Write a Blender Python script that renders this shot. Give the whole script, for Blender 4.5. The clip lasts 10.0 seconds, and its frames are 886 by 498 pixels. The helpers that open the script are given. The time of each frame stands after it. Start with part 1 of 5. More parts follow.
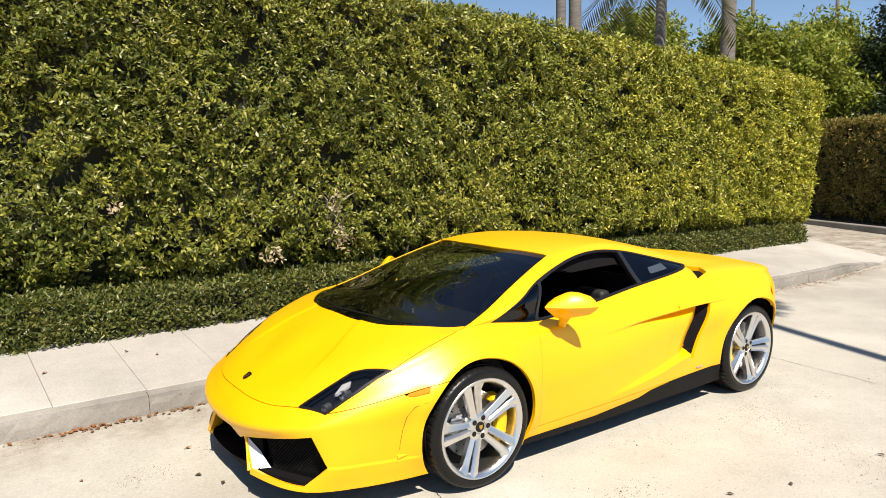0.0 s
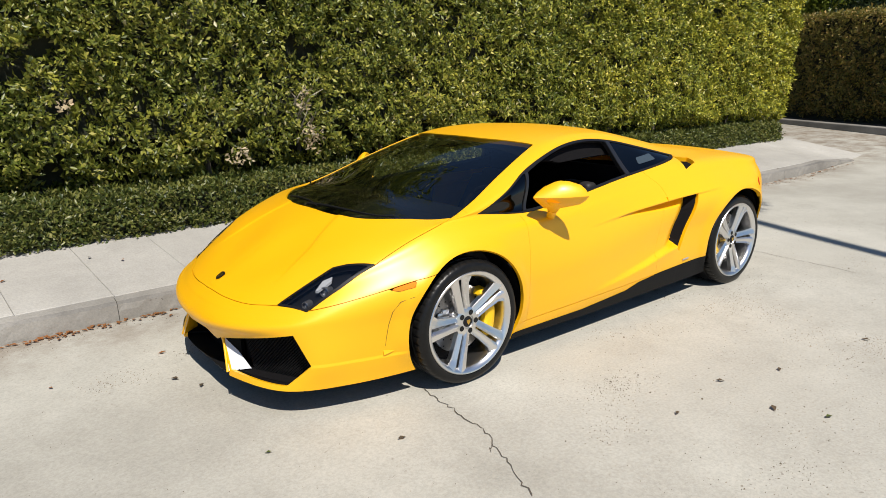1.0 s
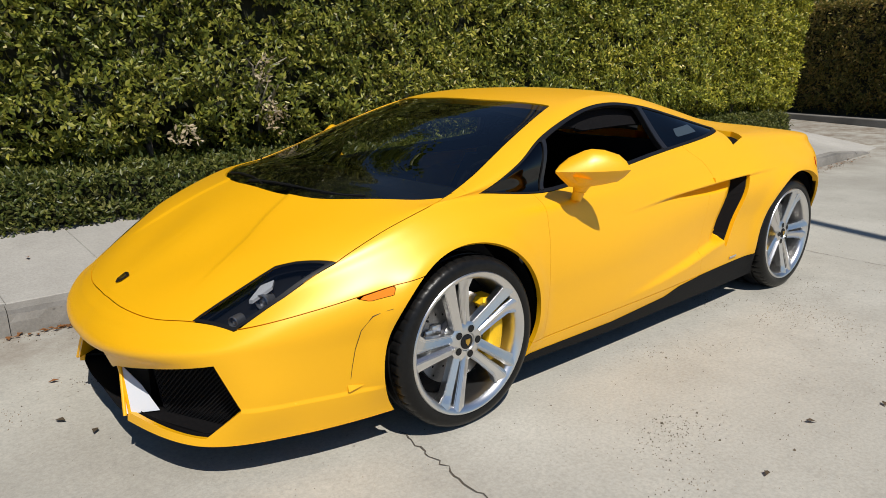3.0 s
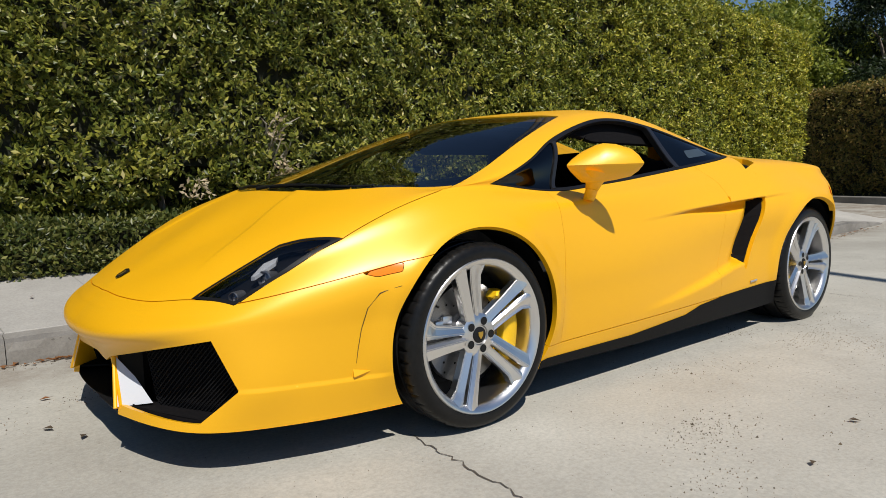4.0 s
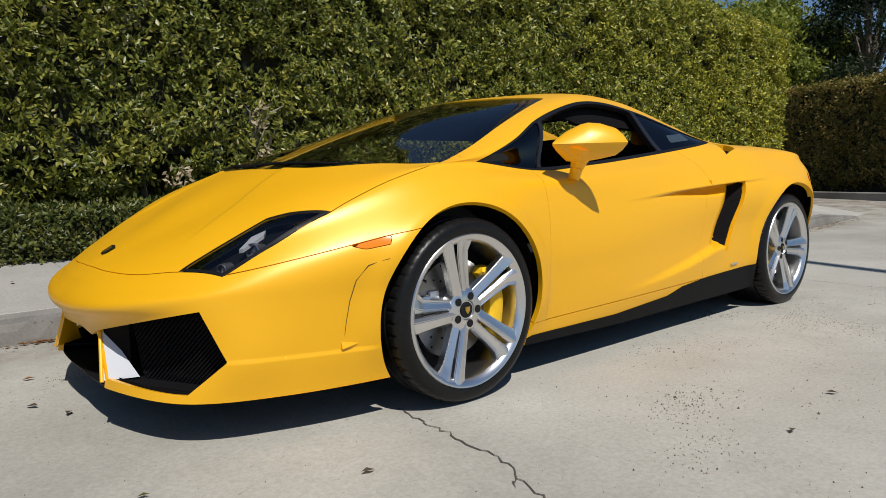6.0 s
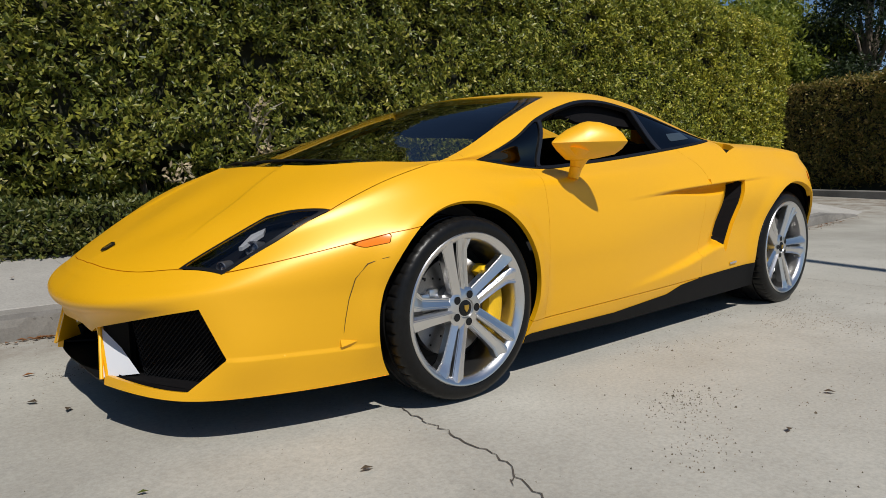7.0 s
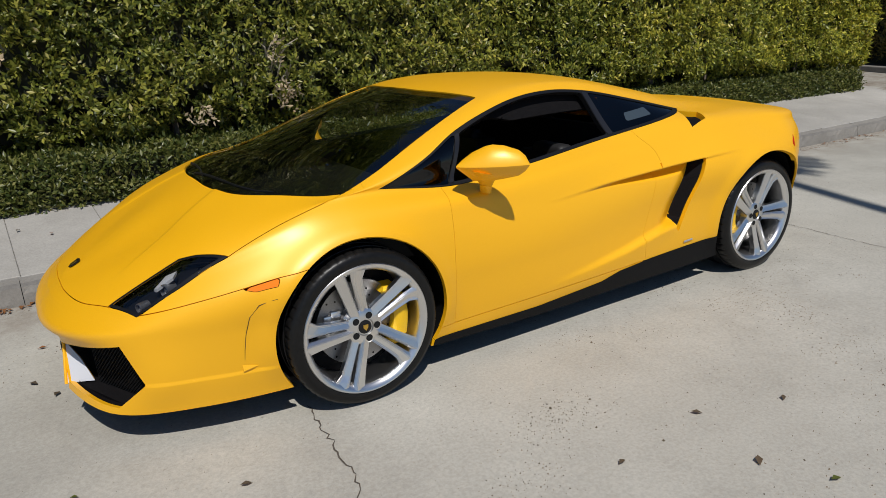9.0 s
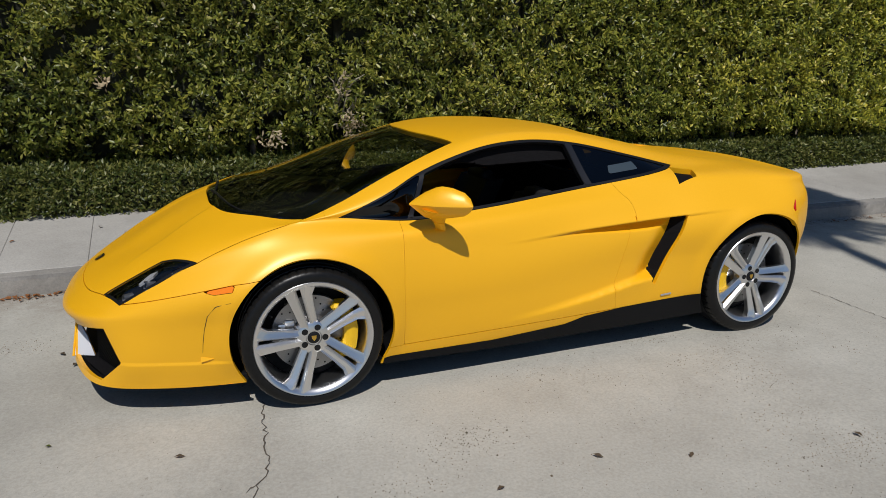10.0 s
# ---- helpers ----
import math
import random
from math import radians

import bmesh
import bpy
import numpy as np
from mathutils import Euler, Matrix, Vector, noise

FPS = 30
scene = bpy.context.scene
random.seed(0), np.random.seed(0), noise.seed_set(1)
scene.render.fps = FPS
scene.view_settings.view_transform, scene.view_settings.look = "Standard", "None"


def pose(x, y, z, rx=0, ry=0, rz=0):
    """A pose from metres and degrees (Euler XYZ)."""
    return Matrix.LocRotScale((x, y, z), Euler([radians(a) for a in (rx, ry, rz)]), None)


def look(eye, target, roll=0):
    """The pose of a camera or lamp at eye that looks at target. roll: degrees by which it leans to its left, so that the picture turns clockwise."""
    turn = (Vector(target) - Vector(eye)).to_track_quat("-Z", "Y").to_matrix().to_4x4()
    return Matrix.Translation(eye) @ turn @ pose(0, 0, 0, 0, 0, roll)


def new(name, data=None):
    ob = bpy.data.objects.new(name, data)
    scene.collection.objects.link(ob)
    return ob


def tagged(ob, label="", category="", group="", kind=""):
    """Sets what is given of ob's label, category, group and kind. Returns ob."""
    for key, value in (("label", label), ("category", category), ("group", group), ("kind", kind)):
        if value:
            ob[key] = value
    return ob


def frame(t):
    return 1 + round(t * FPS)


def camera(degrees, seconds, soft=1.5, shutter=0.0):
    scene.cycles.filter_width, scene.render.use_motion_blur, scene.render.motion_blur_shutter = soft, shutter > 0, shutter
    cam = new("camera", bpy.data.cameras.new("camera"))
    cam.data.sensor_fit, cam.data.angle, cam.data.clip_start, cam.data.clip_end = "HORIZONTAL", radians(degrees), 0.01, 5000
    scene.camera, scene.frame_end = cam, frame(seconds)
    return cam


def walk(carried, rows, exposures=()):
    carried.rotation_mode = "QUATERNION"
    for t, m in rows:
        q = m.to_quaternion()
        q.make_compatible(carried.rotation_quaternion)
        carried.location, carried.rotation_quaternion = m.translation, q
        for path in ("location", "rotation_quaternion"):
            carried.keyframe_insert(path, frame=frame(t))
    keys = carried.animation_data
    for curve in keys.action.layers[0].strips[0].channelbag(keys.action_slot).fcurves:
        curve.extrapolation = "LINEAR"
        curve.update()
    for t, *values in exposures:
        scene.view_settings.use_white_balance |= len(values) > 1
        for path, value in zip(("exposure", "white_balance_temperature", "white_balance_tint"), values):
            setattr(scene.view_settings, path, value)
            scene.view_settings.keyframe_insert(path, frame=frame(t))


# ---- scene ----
cam = camera(66.0, 10.0, 0.7)
PATH = [
    (0, (-2.163, -3.617, 1.705), (-1.01, -2.001, 1.459), -0.6),
    (0.1, (-2.148, -3.579, 1.698), (-0.997, -1.977, 1.37), -1.2),
    (0.5, (-2.163, -3.5, 1.588), (-0.971, -1.948, 1.173), -1.0),
    (1, (-2.112, -3.418, 1.566), (-0.921, -1.893, 1.062), -1.2),
    (1.5, (-1.907, -3.277, 1.564), (-0.73, -1.74, 1.059), -2.4),
    (2, (-1.756, -3.154, 1.567), (-0.591, -1.618, 1.036), -1.5),
    (2.5, (-1.66, -2.881, 1.458), (-0.476, -1.366, 0.906), -0.2),
    (2.7, (-1.586, -2.716, 1.416), (-0.371, -1.23, 0.852), -0.7),
    (3.8, (-1.551, -2.629, 0.89), (-0.296, -1.088, 0.665), -1.4),
    (4, (-1.561, -2.651, 0.87), (-0.312, -1.102, 0.666), -1.4),
    (4.5, (-1.584, -2.67, 0.829), (-0.33, -1.12, 0.664), -1.6),
    (5, (-1.598, -2.68, 0.807), (-0.323, -1.146, 0.653), -1.3),
    (5.5, (-1.595, -2.678, 0.8), (-0.315, -1.153, 0.611), -1.2),
    (5.7, (-1.592, -2.666, 0.795), (-0.308, -1.145, 0.595), -1.2),
    (6.8, (-1.595, -2.657, 0.792), (-0.304, -1.146, 0.571), -1.2),
    (7, (-1.594, -2.664, 0.801), (-0.306, -1.15, 0.58), -1.0),
    (7.5, (-1.569, -2.663, 0.924), (-0.297, -1.139, 0.68), -2.0),
    (8, (-1.511, -2.824, 1.269), (-0.322, -1.279, 0.824), -2.9),
    (8.5, (-1.324, -3.009, 1.392), (-0.24, -1.424, 0.833), -1.3),
    (9, (-1.033, -3.212, 1.448), (-0.038, -1.59, 0.833), -2.6),
    (9.5, (-0.78, -3.563, 1.507), (0.118, -1.874, 0.921), -1.3),
    (10, (-0.488, -3.795, 1.521), (0.206, -1.993, 0.997), 0.1),
]
EXPOSURES = [(0.0, 0.70, 7250, 12), (0.5, 0.46, 6850, 10), (1.0, 0.27, 6700, 10), (1.5, 0.13, 6700, 11), (2.0, 0.08, 6650, 10), (2.5, -0.02, 6600, 10), (4.0, -0.11, 6550, 10), (5.5, -0.16, 6420, 10), (7.0, -0.35, 6450, 10), (8.0, -0.37, 6550, 11), (9.0, -0.34, 6400, 11), (10.0, -0.45, 6350, 11)]
walk(cam, [(t, look(eye, target, roll)) for t, eye, target, roll in PATH], EXPOSURES)

# ---- world, sun ----
SUN_WAY = Vector((0.22, 0.652, -1.0)).normalized()
SUN_UP = math.asin(-SUN_WAY.z)
world = bpy.data.worlds.new("sky")
scene.world = world
world.use_nodes = True
wn = world.node_tree.nodes
sky = wn.new("ShaderNodeTexSky")
sky.sky_type = "NISHITA"
sky.sun_disc = False
sky.sun_elevation = SUN_UP
sky.sun_rotation = math.atan2(-SUN_WAY.x, -SUN_WAY.y)
sky.air_density, sky.dust_density, sky.ozone_density = 0.9, 0.05, 6.0
wn["Background"].inputs["Strength"].default_value = 0.085
world.node_tree.links.new(sky.outputs[0], wn["Background"].inputs["Color"])
sun_data = bpy.data.lights.new("sun", "SUN")
sun_data.energy, sun_data.angle, sun_data.color = 4.8, radians(0.53), (1.0, 0.965, 0.91)
sun = new("sun", sun_data)
sun.matrix_world = look(-SUN_WAY * 40, (0, 0, 0))

# ---- materials ----
def material(name, colour, rough=0.6, metal=0.0):
    m = bpy.data.materials.new(name)
    m.use_nodes = True
    b = m.node_tree.nodes["Principled BSDF"]
    b.inputs["Base Color"].default_value = (*colour, 1)
    b.inputs["Roughness"].default_value = rough
    b.inputs["Metallic"].default_value = metal
    return m, m.node_tree.nodes, m.node_tree.links, b


def ramp(nodes, links, source, stops):
    r = nodes.new("ShaderNodeValToRGB")
    while len(r.color_ramp.elements) < len(stops):
        r.color_ramp.elements.new(0.5)
    for e, (at, c) in zip(r.color_ramp.elements, stops):
        e.position = at
        e.color = (*c, 1) if len(c) == 3 else c
    links.new(source, r.inputs[0])
    return r.outputs[0]


def noise_tex(nodes, links, scale, detail=6.0, rough=0.6, coords=None):
    n = nodes.new("ShaderNodeTexNoise")
    n.inputs["Scale"].default_value = scale
    n.inputs["Detail"].default_value = detail
    n.inputs["Roughness"].default_value = rough
    if coords is not None:
        links.new(coords, n.inputs["Vector"])
    return n.outputs["Fac"]


def mixed(nodes, links, fac, a, b, mode="MIX"):
    n = nodes.new("ShaderNodeMix")
    n.data_type, n.blend_type = "RGBA", mode
    for sock, v in ((n.inputs[0], fac), (n.inputs[6], a), (n.inputs[7], b)):
        if isinstance(v, bpy.types.NodeSocket):
            links.new(v, sock)
        elif isinstance(v, tuple):
            sock.default_value = (*v, 1)
        else:
            sock.default_value = v
    return n.outputs[2]


def bumped(nodes, links, b, height, strength, distance):
    n = nodes.new("ShaderNodeBump")
    n.inputs["Strength"].default_value = strength
    n.inputs["Distance"].default_value = distance
    links.new(height, n.inputs["Height"])
    links.new(n.outputs[0], b.inputs["Normal"])


def world_coords(nodes):
    return nodes.new("ShaderNodeNewGeometry").outputs["Position"]


def concrete(name, low, high, dark, speck=0.5, edge=None):
    """Weathered concrete: broad stains, fine grain, scattered dark specks."""
    m, n, l, b = material(name, high, 0.85)
    at = world_coords(n)
    base = ramp(n, l, noise_tex(n, l, 0.9, 8, 0.62, at), [(0.3, low), (0.68, high)])
    patchy = ramp(n, l, noise_tex(n, l, 0.33, 9, 0.7, at), [(0.36, (0.74, 0.73, 0.72)), (0.60, (1.06,) * 3)])
    base = mixed(n, l, 0.9, base, patchy, "MULTIPLY")
    grain = ramp(n, l, noise_tex(n, l, 70, 6, 0.75, at), [(0.3, (0.70,) * 3), (0.62, (1.05,) * 3)])
    c = mixed(n, l, 0.75, base, grain, "MULTIPLY")
    speckle = ramp(n, l, noise_tex(n, l, 26, 3, 0.8, at), [(0.70, (0, 0, 0)), (0.76, (1, 1, 1))])
    patch = ramp(n, l, noise_tex(n, l, 1.7, 3, 0.5, at), [(0.47, (0, 0, 0)), (0.62, (speck,) * 3)])
    fac = mixed(n, l, 1.0, speckle, patch, "MULTIPLY")
    c = mixed(n, l, fac, c, dark)
    pits = ramp(n, l, noise_tex(n, l, 44, 2, 0.6, at), [(0.685, (0, 0, 0)), (0.72, (1, 1, 1))])
    worn = ramp(n, l, noise_tex(n, l, 0.8, 6, 0.65, at), [(0.46, (0, 0, 0)), (0.60, (speck,) * 3)])
    c = mixed(n, l, mixed(n, l, 1.0, pits, worn, "MULTIPLY"), c, dark)
    if edge:
        # brown dirt washed up along the kerb
        sep = n.new("ShaderNodeSeparateXYZ")
        l.new(at, sep.inputs[0])
        span = n.new("ShaderNodeMapRange")
        span.inputs["From Min"].default_value, span.inputs["From Max"].default_value = edge
        l.new(sep.outputs["Y"], span.inputs["Value"])
        smear = ramp(n, l, noise_tex(n, l, 3.5, 7, 0.7, at), [(0.38, (0, 0, 0)), (0.66, (0.9, 0.9, 0.9))])
        c = mixed(n, l, mixed(n, l, 1.0, smear, span.outputs[0], "MULTIPLY"), c, (0.17, 0.125, 0.085))
    l.new(c, b.inputs["Base Color"])
    bumped(n, l, b, noise_tex(n, l, 130, 5, 0.7, at), 0.35, 0.004)
    return m


ROAD = concrete("road_concrete", (0.372, 0.352, 0.30), (0.482, 0.462, 0.40), (0.20, 0.17, 0.14), 0.8, (0.55, 1.27))
SLAB = concrete("pavement_concrete", (0.37, 0.352, 0.315), (0.465, 0.442, 0.397), (0.25, 0.22, 0.18), 0.3)
KERB = concrete("kerb_concrete", (0.20, 0.187, 0.165), (0.35, 0.328, 0.29), (0.10, 0.09, 0.075), 1.0)
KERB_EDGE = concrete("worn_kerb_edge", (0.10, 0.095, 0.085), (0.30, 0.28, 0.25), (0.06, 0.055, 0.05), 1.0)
SOIL = concrete("soil", (0.06, 0.045, 0.03), (0.11, 0.08, 0.055), (0.03, 0.02, 0.015))
CRACK = material("crack_dirt", (0.085, 0.07, 0.055), 0.95)[0]


def leaf_material(name, stops, rough=0.42, through_amount=0.35, lit_growth=False):
    """Leaves that differ one by one, let light through and shine a little. On request, fresher colour and stronger
    light towards the street corner are painted in.
    """
    m, n, l, b = material(name, stops[0][1], rough)
    geo = n.new("ShaderNodeNewGeometry")
    own = ramp(n, l, geo.outputs["Random Per Island"], stops)
    broad = ramp(n, l, noise_tex(n, l, 1.3, 4, 0.6, geo.outputs["Position"]), [(0.3, (0.72, 0.78, 0.75)), (0.7, (1.2, 1.12, 1.0))])
    c = mixed(n, l, 1.0, own, broad, "MULTIPLY")
    if lit_growth:
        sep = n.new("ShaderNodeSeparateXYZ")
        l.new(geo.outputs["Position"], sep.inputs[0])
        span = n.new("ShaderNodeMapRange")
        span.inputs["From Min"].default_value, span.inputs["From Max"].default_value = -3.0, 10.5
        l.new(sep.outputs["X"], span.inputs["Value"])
        # brighter light on the hedge's far end, painted in with its yellower growth
        fresh_lit = ramp(n, l, span.outputs[0], [(0.0, (0.80, 0.82, 0.85)), (0.35, (0.98, 0.98, 1.0)), (0.75, (1.45, 1.38, 1.08)), (1.0, (1.75, 1.62, 1.15))])
        c = mixed(n, l, 1.0, c, fresh_lit, "MULTIPLY")
    l.new(c, b.inputs["Base Color"])
    b.inputs["Specular IOR Level"].default_value = 0.33
    t = n.new("ShaderNodeBsdfTranslucent")
    l.new(c, t.inputs["Color"])
    mix = n.new("ShaderNodeMixShader")
    mix.inputs[0].default_value = through_amount
    l.new(b.outputs[0], mix.inputs[1])
    l.new(t.outputs[0], mix.inputs[2])
    l.new(mix.outputs[0], n["Material Output"].inputs["Surface"])
    return m


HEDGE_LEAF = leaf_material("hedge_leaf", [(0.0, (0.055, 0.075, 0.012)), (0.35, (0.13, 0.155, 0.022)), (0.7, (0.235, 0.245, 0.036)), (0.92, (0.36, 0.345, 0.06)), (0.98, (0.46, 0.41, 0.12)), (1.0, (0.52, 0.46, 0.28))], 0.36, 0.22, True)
COVER_LEAF = leaf_material("cover_leaf", [(0.0, (0.035, 0.055, 0.012)), (0.6, (0.10, 0.116, 0.025)), (0.93, (0.19, 0.19, 0.05)), (1.0, (0.26, 0.25, 0.10))], 0.38, 0.2)
BROWN_LEAF = leaf_material("far_hedge_leaf", [(0.0, (0.09, 0.095, 0.02)), (0.55, (0.23, 0.20, 0.045)), (1.0, (0.38, 0.25, 0.08))])
TREE_LEAF = leaf_material("tree_leaf", [(0.0, (0.09, 0.13, 0.016)), (0.6, (0.22, 0.26, 0.033)), (1.0, (0.34, 0.35, 0.06))])
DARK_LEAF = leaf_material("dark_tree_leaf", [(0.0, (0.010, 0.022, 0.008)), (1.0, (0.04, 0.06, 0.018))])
PALM_LEAF = leaf_material("palm_leaf", [(0.0, (0.05, 0.07, 0.015)), (0.7, (0.11, 0.13, 0.03)), (1.0, (0.26, 0.19, 0.07))])
DRY_LEAF = leaf_material("dry_leaf", [(0.0, (0.12, 0.05, 0.018)), (0.6, (0.24, 0.10, 0.035)), (1.0, (0.33, 0.18, 0.07))], 0.7, 0.15)
DEAD_LEAF = leaf_material("dead_leaf", [(0.0, (0.30, 0.23, 0.14)), (1.0, (0.55, 0.45, 0.31))], 0.8, 0.1)
GRIT = leaf_material("grit", [(0.0, (0.06, 0.045, 0.03)), (0.6, (0.18, 0.14, 0.10)), (1.0, (0.34, 0.30, 0.25))], 0.9, 0.0)
OLD_LEAF = leaf_material("old_leaf", [(0.0, (0.05, 0.04, 0.03)), (1.0, (0.12, 0.085, 0.055))], 0.8, 0.1)
# near-black fill: the shade inside the hedges, put into the colour
HEDGE_SHADE = concrete("hedge_shade", (0.012, 0.015, 0.006), (0.03, 0.032, 0.012), (0.01, 0.008, 0.005))


def bark(name, a, b_, scale):
    m, n, l, b = material(name, a, 0.9)
    at = world_coords(n)
    mp = n.new("ShaderNodeMapping")
    mp.inputs["Scale"].default_value = scale
    l.new(at, mp.inputs["Vector"])
    f = noise_tex(n, l, 1.0, 6, 0.65, mp.outputs[0])
    l.new(ramp(n, l, f, [(0.3, a), (0.7, b_)]), b.inputs["Base Color"])
    bumped(n, l, b, f, 0.6, 0.02)
    return m


BARK = bark("bark", (0.11, 0.085, 0.06), (0.25, 0.205, 0.155), (14, 14, 3))
TWIG = bark("dry_twig", (0.30, 0.25, 0.18), (0.50, 0.44, 0.34), (30, 30, 30))
PALM_BARK = bark("palm_bark", (0.10, 0.09, 0.082), (0.20, 0.18, 0.162), (3, 3, 22))


def car_paint():
    m, n, l, b = material("yellow_pearl_paint", (0.90, 0.46, 0.004), 0.42)
    b.inputs["Coat Weight"].default_value = 0.5
    b.inputs["Coat Roughness"].default_value = 0.34
    b.inputs["Coat IOR"].default_value = 1.5
    b.inputs["Specular IOR Level"].default_value = 0.3
    b.inputs["Sheen Weight"].default_value = 0.0
    b.inputs["Metallic"].default_value = 0.08
    flake = noise_tex(n, l, 900, 2, 0.6)
    l.new(ramp(n, l, flake, [(0.35, (0.86, 0.425, 0.003)), (0.7, (0.93, 0.47, 0.005))]), b.inputs["Base Color"])
    return m


PAINT = car_paint()


def plain(name, colour, rough, metal=0.0, grain=0.0, scale=60, bump=0.0):
    m, n, l, b = material(name, colour, rough, metal)
    if grain:
        f = noise_tex(n, l, scale, 5, 0.65)
        lo, hi = tuple(v * (1 - grain) for v in colour), tuple(min(1, v * (1 + grain)) for v in colour)
        l.new(ramp(n, l, f, [(0.3, lo), (0.7, hi)]), b.inputs["Base Color"])
        if bump:
            bumped(n, l, b, f, 0.5, bump)
    return m


RUBBER = plain("tyre_rubber", (0.008, 0.0078, 0.0076), 0.34, 0, 0.3, 35, 0.0006)
ALLOY = plain("brushed_alloy", (0.72, 0.715, 0.71), 0.30, 1.0, 0.05, 240)
ALLOY_DARK = plain("alloy_shade", (0.30, 0.30, 0.31), 0.42, 0.85, 0.15, 60)
STEEL = plain("disc_steel", (0.27, 0.265, 0.26), 0.38, 0.95, 0.12, 90)
CALIPER = plain("caliper_yellow", (0.80, 0.47, 0.008), 0.4, 0, 0.06, 40)
BLACK = plain("black_plastic", (0.008, 0.008, 0.0085), 0.6, 0, 0.3, 140, 0.0004)
SATIN = plain("satin_black_trim", (0.008, 0.008, 0.0085), 0.45)
INSIDE = plain("dark_cabin", (0.007, 0.0065, 0.007), 0.85, 0, 0.3, 30)
LEATHER = plain("black_leather", (0.013, 0.0125, 0.013), 0.6, 0, 0.3, 120, 0.001)
CHROME = plain("chrome", (0.75, 0.76, 0.78), 0.12, 1.0)
WHITE = plain("satin_silver_paint", (0.56, 0.57, 0.59), 0.35)
GOLD = plain("gold_badge", (0.75, 0.48, 0.10), 0.3, 1.0)
AMBER = plain("amber_lens", (0.90, 0.22, 0.01), 0.15)
RED = plain("red_lens", (0.55, 0.02, 0.012), 0.15)
BAR = plain("grey_black_bar", (0.014, 0.014, 0.016), 0.32)
PANE_PATCH = plain("grey_blue_patch", (0.042, 0.058, 0.070), 0.3)
GREY = plain("grey_print", (0.33, 0.33, 0.33), 0.5)


def glass(name, tint, rough=0.0, ior=1.65):
    """A thin tinted pane: gloss by Fresnel over a coloured clear sheet."""
    m, n, l, b = material(name, tint, rough)
    clear = n.new("ShaderNodeBsdfTransparent")
    clear.inputs["Color"].default_value = (*tint, 1)
    gloss = n.new("ShaderNodeBsdfGlossy")
    gloss.inputs["Roughness"].default_value = rough
    f = n.new("ShaderNodeFresnel")
    f.inputs["IOR"].default_value = ior
    mix = n.new("ShaderNodeMixShader")
    l.new(f.outputs[0], mix.inputs[0])
    l.new(clear.outputs[0], mix.inputs[1])
    l.new(gloss.outputs[0], mix.inputs[2])
    l.new(mix.outputs[0], n["Material Output"].inputs["Surface"])
    return m


SCREEN = glass("windscreen_glass", (0.50, 0.54, 0.51), 0.0, 2.0)
TINTED = glass("tinted_glass", (0.035, 0.040, 0.052), 0.0, 1.6)
# dark brown standing in for shade along the bumper's side fold
FOLD_SHADE = plain("fold_shade", (0.05, 0.03, 0.01), 0.7)
LENS = glass("lamp_glass", (0.80, 0.82, 0.84))
RUBBER.node_tree.nodes["Principled BSDF"].inputs["Specular IOR Level"].default_value = 0.22
BLACK.node_tree.nodes["Principled BSDF"].inputs["Specular IOR Level"].default_value = 0.1
INSIDE.node_tree.nodes["Principled BSDF"].inputs["Specular IOR Level"].default_value = 0.08
SATIN.node_tree.nodes["Principled BSDF"].inputs["Specular IOR Level"].default_value = 0.25

# ---- building tools ----
def mesh_of(name, verts, faces, mat, smooth=False):
    me = bpy.data.meshes.new(name)
    me.from_pydata([tuple(map(float, v)) for v in verts], [], [tuple(map(int, f)) for f in faces])
    me.materials.append(mat)
    if smooth:
        me.polygons.foreach_set("use_smooth", [True] * len(me.polygons))
    me.update()
    return me


def piece(name, me, parent=None, label="", category="", kind="", group="", at=None):
    ob = new(name, me)
    if parent is not None:
        ob.parent = parent
    if at is not None:
        ob.matrix_basis = at
    return tagged(ob, label, category, group, kind)


def part(name, bm, mat, parent, label="", smooth=False, at=None):
    me = bpy.data.meshes.new(name)
    bmesh.ops.recalc_face_normals(bm, faces=bm.faces)
    bm.to_mesh(me)
    bm.free()
    me.materials.append(mat)
    if smooth:
        me.polygons.foreach_set("use_smooth", [True] * len(me.polygons))
        me.set_sharp_from_angle(angle=radians(38))
    return piece(name, me, parent, label, at=at)


def thing(name, label, category, group="", at=None):
    ob = new(name)
    if at is not None:
        ob.matrix_basis = at
    return tagged(ob, label, category, group)


def box_bm(x0, x1, y0, y1, z0, z1, bevel=0.0, segments=2):
    bm = bmesh.new()
    bmesh.ops.create_cube(bm, size=1)
    for v in bm.verts:
        v.co = Vector((x0 + (v.co.x + 0.5) * (x1 - x0), y0 + (v.co.y + 0.5) * (y1 - y0), z0 + (v.co.z + 0.5) * (z1 - z0)))
    if bevel:
        bmesh.ops.bevel(bm, geom=bm.edges[:], offset=bevel, segments=segments, affect="EDGES", profile=0.5)
    return bm


def join_bm(*parts):
    out = bmesh.new()
    for b in parts:
        me = bpy.data.meshes.new("tmp")
        b.to_mesh(me)
        b.free()
        out.from_mesh(me)
        bpy.data.meshes.remove(me)
    return out


